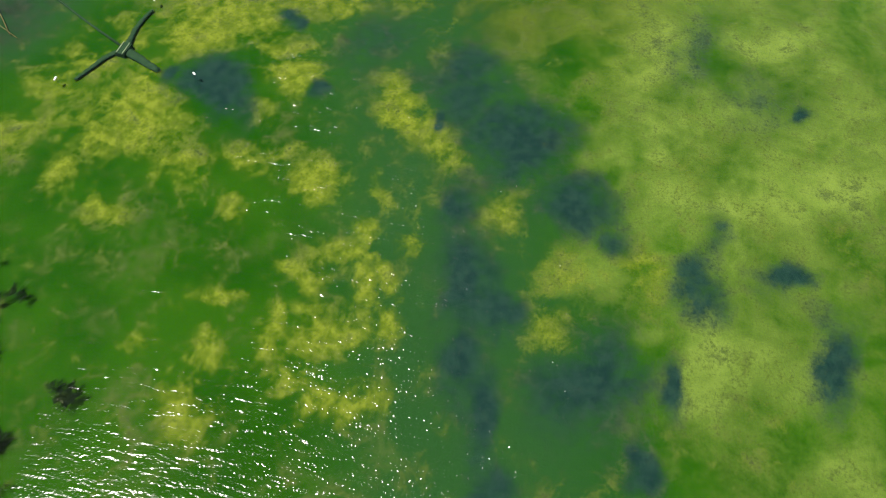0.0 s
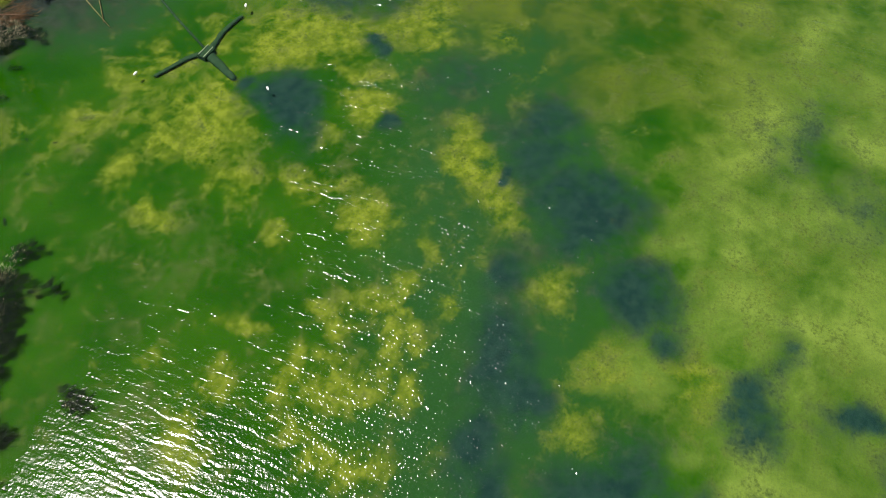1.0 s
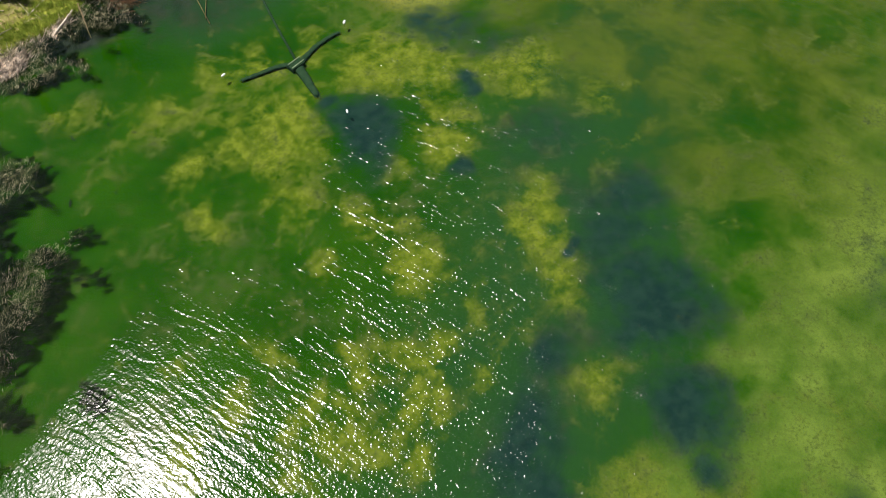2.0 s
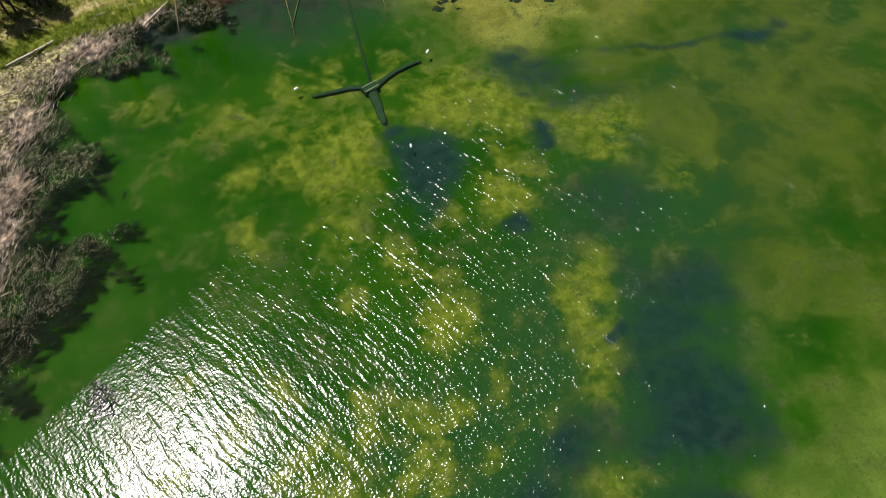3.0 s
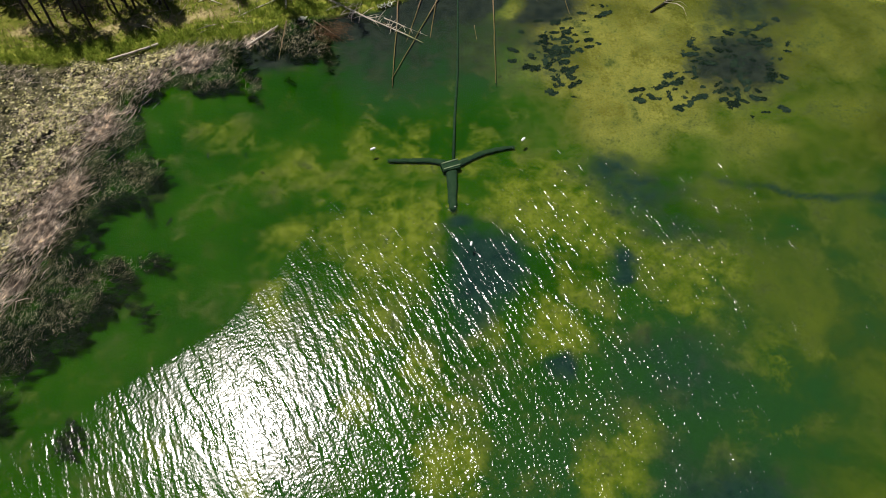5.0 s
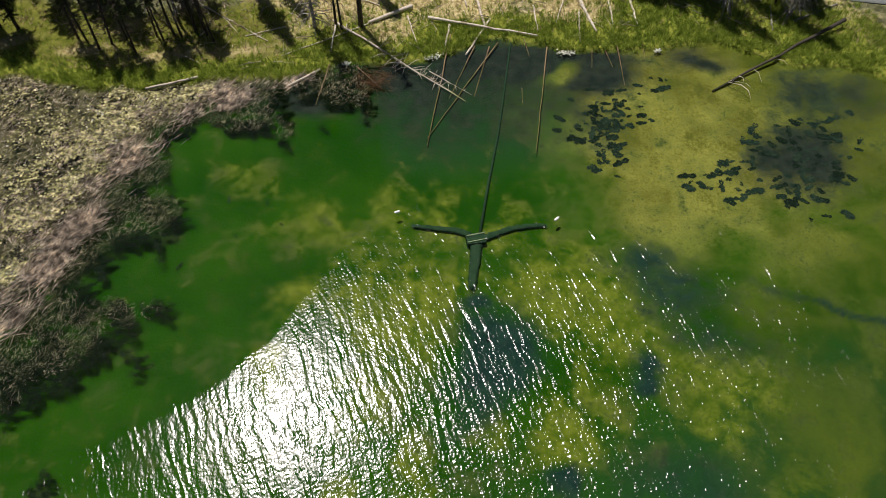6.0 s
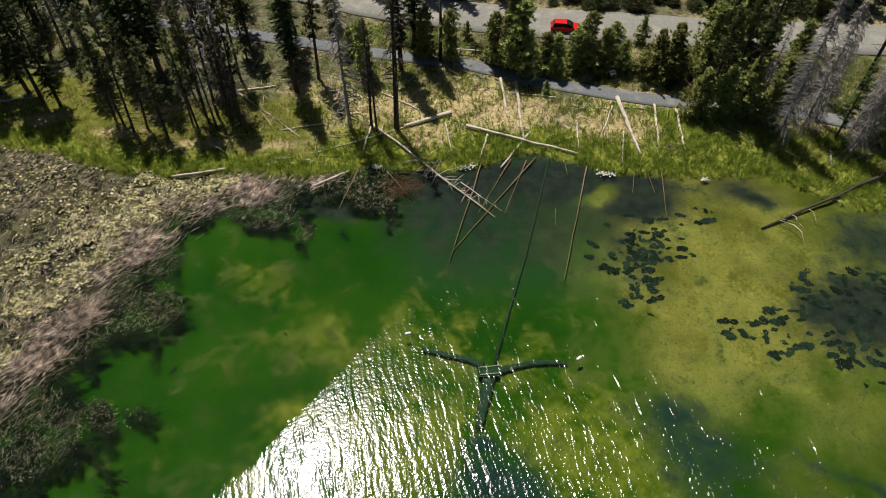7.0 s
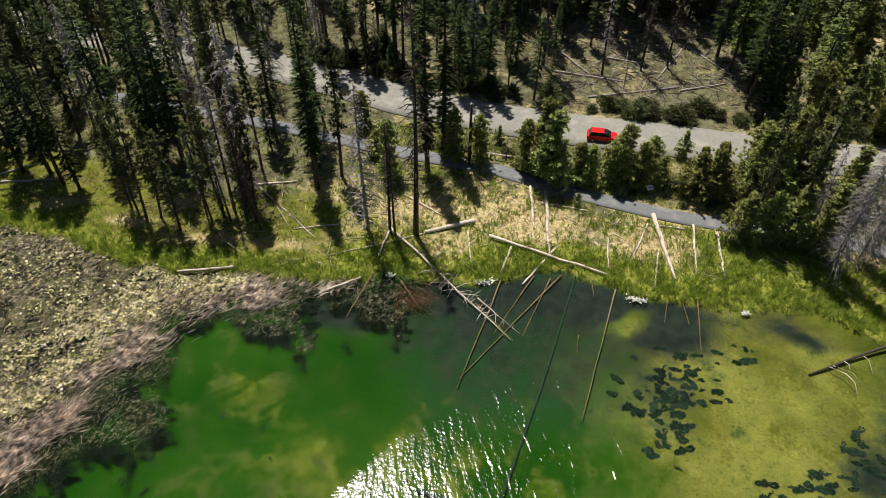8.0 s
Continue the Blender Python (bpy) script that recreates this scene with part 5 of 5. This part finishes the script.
def reed_bed():
    over_water = lambda x, y: smooth(-inland(x, y), -0.3, 0.5)
    x, y, rs = scatter(10500, (-66, -14, -30, 33), lambda x, y: np.exp(-((to_line(x, y, STALK_LINE) * np.where(reed_depth(x, y) > 9, 1, 1.6) - 0.4) / 2.2) ** 2) * over_water(x, y) * (0.05 + 0.95 * smooth(value_noise(x, y, 2.2, 67), 0.42, 0.64)), 5)
    blades("dead_reeds", x, y, np.full(len(x), 0.03) + rs.uniform(0, 0.25, len(x)), rs, (0.5, 1.9), (0.010, 0.026), 0.92, STALK, "tangle of pale dead reed stalks along the mat", "reeds", wind=rs.choice((0.75, 0.75, 0.95, -2.3), len(x)))
    x, y, rs = scatter(13500, (-66, -14, -14, 36), lambda x, y: smooth(mat_depth(x, y), 0, 3) * over_water(x, y) * (0.25 + 0.75 * smooth(value_noise(x, y, 4, 65), 0.4, 0.65)), 6)
    blades("reed_litter", x, y, np.full(len(x), 0.03) + rs.uniform(0, 0.1, len(x)), rs, (0.25, 0.9), (0.010, 0.024), 0.9, STALK, "broken pale stalks among the lily pads", "reeds", wind=0.6)
    x, y, rs = scatter(17000, (-62, -4, -34, 30), lambda x, y: smooth(reed_depth(x, y), 0.5, 3.5) * (1 - smooth(reed_depth(x, y), 7, 11)) * over_water(x, y) * (0.03 + 0.97 * smooth(value_noise(x, y, 1.6, 69), 0.45, 0.62)), 7)
    blades("sedge", x, y, np.full(len(x), -0.25), rs, (0.3, 0.8), (0.010, 0.022), 0.6, REED, "dark sedge stems standing and bent in shallow water", "sedge", wind=-0.5)
    # drifts of long blades that trail away from the bed, each drift a ragged tongue
    x, y, rs = scatter(900, (-62, -4, -34, 30), lambda x, y: smooth(reed_depth(x, y), -0.2, 1.4) * (1 - smooth(reed_depth(x, y), 4, 8)) * over_water(x, y) * (0.06 + 0.94 * smooth(value_noise(x, y, 2.4, 97), 0.4, 0.6)), 17)
    per = 46
    along, lane = rs.uniform(0, 1, len(x) * per), rs.normal(0, 1, len(x) * per)
    way = np.repeat(rs.normal(-0.45, 0.45, len(x)), per)
    size = np.repeat(rs.uniform(0.5, 1.7, len(x)), per)
    lane = lane * 0.24 * size * (1 - 0.7 * along)
    x, y = np.repeat(x, per) + np.cos(way) * along * size - np.sin(way) * lane, np.repeat(y, per) + np.sin(way) * along * size + np.cos(way) * lane
    blades("sunken_sedge", x, y, rs.uniform(-0.35, -0.12, len(x)), rs, (0.25, 0.75), (0.018, 0.04), 0.97, SUNKEN, "dark feathery sedge tufts lying under the water", "sedge", wind=way)
    x, y, rs = scatter(12000, (-62, -4, -34, 30), lambda x, y: smooth(reed_depth(x, y), 0.8, 4.5) * (1 - smooth(reed_depth(x, y), 8, 11)) * over_water(x, y), 8)
    blades("bent_stalks", x, y, np.full(len(x), 0.02), rs, (0.15, 0.6), (0.010, 0.024), 0.7, FRINGE_STEM, "scattered pale stalks in the dark sedge", "reeds", wind=0.6)


def bank_grass():
    ways = lambda x, y: smooth(np.minimum(to_line(x, y, FOOTPATH) - 1.3, to_line(x, y, ROAD) - 4.1), 0.0, 0.6)
    lush = lambda x, y: smooth(inland(x, y), -0.3, 0.4) * ways(x, y) * (1 - 0.7 * smooth(-x, 13, 22) * smooth(inland(x, y), 2, 4)) * np.clip((1 - smooth(inland(x, y), 2.0, 8.0)) + 0.15 + 0.6 * smooth(x, 14, 24) * (1 - smooth(inland(x, y), 11, 15)) + 0.12, 0, 1) * (0.3 + 0.7 * smooth(value_noise(x, y, 2, 73), 0.3, 0.6)) * (1 - 0.85 * ellipses(x, y, BARE))
    x, y, rs = scatter(19000, (-66, 62, 10, 60), lush, 9)
    blades("bank_grass", x, y, land_height(x, y), rs, (0.35, 0.85), (0.02, 0.045), 0.2, GRASS, "tall bright green sedge grass along the waterline", "grass", per=5)
    dry = lambda x, y: smooth(inland(x, y), 1.5, 4) * ways(x, y) * np.maximum(0.8 * smooth(value_noise(x, y, 5, 79), 0.38, 0.62), ellipses(x, y, BARE))
    x, y, rs = scatter(11000, (-66, 62, 20, 95), dry, 10)
    blades("dry_grass", x, y, land_height(x, y), rs, (0.3, 0.75), (0.02, 0.04), 0.4, STRAW, "patches of straw-coloured dry grass", "grass", per=4)
    x, y, rs = scatter(6500, (-30, 60, 28, 100), lambda x, y: smooth(inland(x, y), 12, 16) * ways(x, y), 12)
    blades("ground_twigs", x, y, land_height(x, y) + 0.05, rs, (0.5, 1.8), (0.015, 0.04), 0.95, GREY_WOOD, "grey fallen twigs and sticks on the forest floor", "twigs")
    x, y, rs = scatter(420, (8, 46, 66, 96), lambda x, y: smooth(inland(x, y), 36, 38) * ways(x, y), 14)
    blades("deadfall", x, y, land_height(x, y) + 0.08, rs, (1.5, 5.0), (0.03, 0.07), 0.96, GREY_WOOD, "pale deadfall sticks strewn over the clearing", "twigs")
    x, y, rs = scatter(260, (-30, 48, 28, 52), lambda x, y: smooth(inland(x, y), 2, 4) * ways(x, y), 15)
    blades("bank_sticks", x, y, land_height(x, y) + 0.12, rs, (1.0, 3.5), (0.02, 0.05), 0.95, BLEACHED, "bleached sticks strewn in the bank grass", "twigs")


pads()
reed_bed()
bank_grass()


def dead_branch_heap():
    """A dead conifer top in shallow water: a stem and a mass of thin rusty shoots."""
    r = random.Random(77)
    root = thing("fallen_branch", pose(-7.2, 25.6, 0.0), "rust-red dead conifer top lying in shallow water", "dead branch")
    g, tw = Geo(), Geo()
    g.tube([(-1.6, 2.6, 0.15), (0, 0, 0.05), (1.8, -2.8, -0.15)], [0.07, 0.05, 0.02], 6)
    for k in range(420):
        p = Vector((r.gauss(0, 1.3), r.gauss(0.2, 1.2), r.uniform(-0.1, 0.12)))
        ang = r.gauss(-1.0, 0.8)
        q = p + Vector((math.cos(ang), math.sin(ang), r.uniform(-0.12, 0.2))) * r.uniform(0.4, 1.5)
        tw.tube([p, q], [0.02, 0.006], 3, False)
    part("stem", g.mesh("stem", True), SOAKED, root)
    tagged(part("dead_needle_mass", tw.mesh("dead_needle_mass"), RUST, root, "rust-red dead shoots"), kind="stuff")


def flower_clump(x, y, size, seed):
    """A tuft of pale heart-shaped leaves at the waterline."""
    r = random.Random(seed)
    g = Geo()
    for k in range(34):
        p = Vector((r.gauss(0, size), r.gauss(0, size * 0.6), r.uniform(0.05, 0.35)))
        yaw = r.uniform(0, math.tau)
        way = Vector((math.cos(yaw), math.sin(yaw), r.uniform(-0.2, 0.4))).normalized()
        g.spray(p, way, r.uniform(0.2, 0.36), r.uniform(0.07, 0.12), way.cross(Vector((0.1, 0.1, 1))).normalized())
    ob = part("marsh_plant", g.mesh("marsh_plant"), PALE_LEAF)
    ob.matrix_basis = pose(x, y, 0.02)
    tagged(ob, "pale leafy marsh plant at the waterline", "marsh plant", "marsh plants")


PALE_LEAF = leafy("pale_marsh_leaves", (0.50, 0.53, 0.42), (0.72, 0.74, 0.64), 0.3, 0.2)
dead_branch_heap()
for k, (x, y, s) in enumerate(((0.7, 28.3, 0.38), (1.5, 28.5, 0.38), (18.0, 26.3, 0.34), (18.9, 26.2, 0.34), (-10.1, 28.9, 0.25), (30.6, 24.7, 0.26))):
    flower_clump(x, y, s, k)


# ---- by the ways ----
def car():
    """A red estate car parked at the side of the road."""
    root = thing("car", pose(18.3, 57.0, height_at(18.3, 58.8) + 0.12, 0, 0, -8), "red estate car on the grey road", "car")
    g = Geo()
    prof = [(-2.2, 0.35), (-2.25, 0.75), (-2.1, 0.95), (-1.0, 1.0), (0.9, 0.98), (1.9, 0.85), (2.2, 0.65), (2.22, 0.35)]
    roof = [(-2.0, 0.97), (-1.75, 1.42), (-1.2, 1.5), (0.1, 1.5), (0.55, 1.4), (1.15, 0.97)]
    def loft(g, outline, w0, w1):
        n, b = len(outline), len(g.v)
        top = max(z for _, z in outline)
        low = min(z for _, z in outline)
        for s in (-1, 1):
            for x, z in outline:
                k = (z - low) / (top - low)
                g.v.append((x, s * (w0 + (w1 - w0) * k), z))
        g.f += [tuple(b + i for i in range(n))[::-1], tuple(b + n + i for i in range(n))]
        g.f += [(b + i, b + (i + 1) % n, b + n + (i + 1) % n, b + n + i) for i in range(n)]
    loft(g, prof, 0.9, 0.86)
    body = part("body", g.mesh("body"), CAR_RED, root)
    g = Geo()
    loft(g, roof, 0.84, 0.64)
    part("cabin", g.mesh("cabin"), CAR_GLASS, root, "dark tinted windows")
    g = Geo()
    g.box((-1.72, -0.63, 1.49), (0.12, 0.63, 1.54))
    part("roof", g.mesh("roof"), CAR_RED, root)
    for x in (-1.35, 1.4):
        for y in (-0.85, 0.85):
            g = Geo()
            g.tube([(x, y - 0.1, 0.32), (x, y + 0.1, 0.32)], [0.32, 0.32], 16)
            w = part("wheel", g.mesh("wheel", True), RUBBER, root, "black tyre")
            g = Geo()
            s = 1 if y > 0 else -1
            g.tube([(x, y + s * 0.09, 0.32), (x, y + s * 0.12, 0.32)], [0.2, 0.18], 12)
            part("rim", g.mesh("rim"), PALE, w, "silver rim")
    for y in (-0.6, 0.6):
        g = Geo()
        g.box((2.12, y - 0.2, 0.62), (2.24, y + 0.2, 0.76))
        part("headlight", g.mesh("headlight"), PALE, root, "clear headlight")
        g = Geo()
        g.box((-2.27, y - 0.2, 0.72), (-2.15, y + 0.2, 0.9))
        part("tail_light", g.mesh("tail_light"), CAR_RED, root, "red tail light")


CAR_RED = grained("red_car_paint", (0.62, 0.015, 0.012), (0.68, 0.02, 0.016), 2.0, 0.25, relief=0)
CAR_GLASS = grained("tinted_car_glass", (0.01, 0.012, 0.014), (0.02, 0.022, 0.025), 2.0, 0.08, relief=0)
RUBBER = grained("tyre_rubber", (0.012, 0.012, 0.012), (0.025, 0.025, 0.025), 9.0, 0.8)
car()

sign = thing("sign", pose(23.1, 45.2, height_at(23.1, 45.2), 0, 0, 20), "white information board on a short post beside the path", "sign")
g = Geo()
g.box((-0.05, -0.05, -0.2), (0.05, 0.05, 0.95))
part("post", g.mesh("post"), DARK_WOOD, sign)
g = Geo()
g.v = [(-0.45, -0.3, 0.85), (0.45, -0.3, 0.85), (0.45, 0.3, 1.15), (-0.45, 0.3, 1.15), (-0.45, -0.3, 0.80), (0.45, -0.3, 0.80), (0.45, 0.3, 1.10), (-0.45, 0.3, 1.10)]
g.f = [(0, 1, 2, 3), (7, 6, 5, 4), (0, 4, 5, 1), (1, 5, 6, 2), (2, 6, 7, 3), (3, 7, 4, 0)]
part("board", g.mesh("board"), FLOAT_WHITE, sign, "white sloping board")

fence = thing("fence", pose(4.6, 51.4, height_at(4.6, 51.4), 0, 0, -12), "short weathered wooden rail fence beside the path", "fence")
for x in (-2.6, -0.4, 2.6):
    g = Geo()
    g.tube([(x, 0, -0.3), (x, 0, 1.15)], [0.13, 0.11], 8)
    part("post", g.mesh("post", True), DARK_WOOD if x == -0.4 else GREY_WOOD, fence)
g = Geo()
g.tube([(-3.2, 0.1, 0.8), (0, 0.12, 0.86), (3.2, 0.1, 0.78)], [0.09, 0.1, 0.09], 8)
part("rail", g.mesh("rail", True), BLEACHED, fence)

pole_stump = thing("burnt_trunk", pose(-1.0, 50.4, height_at(-1.0, 50.4)), "black burnt trunk without branches", "dead tree", "dead trees")
g = Geo()
g.tube([(0, 0, -0.3), (0.05, 0, 4.5), (0, 0, 9.8)], [0.24, 0.21, 0.17], 9)
part("trunk", g.mesh("trunk", True), DARK_WOOD, pole_stump)
g = Geo()
g.tube([(0, 0, 9.75), (0.02, 0, 9.95), (0.05, 0.02, 10.1)], [0.17, 0.14, 0.03], 8)
part("broken_top", g.mesh("broken_top"), BLEACHED, pole_stump, "pale splintered top")
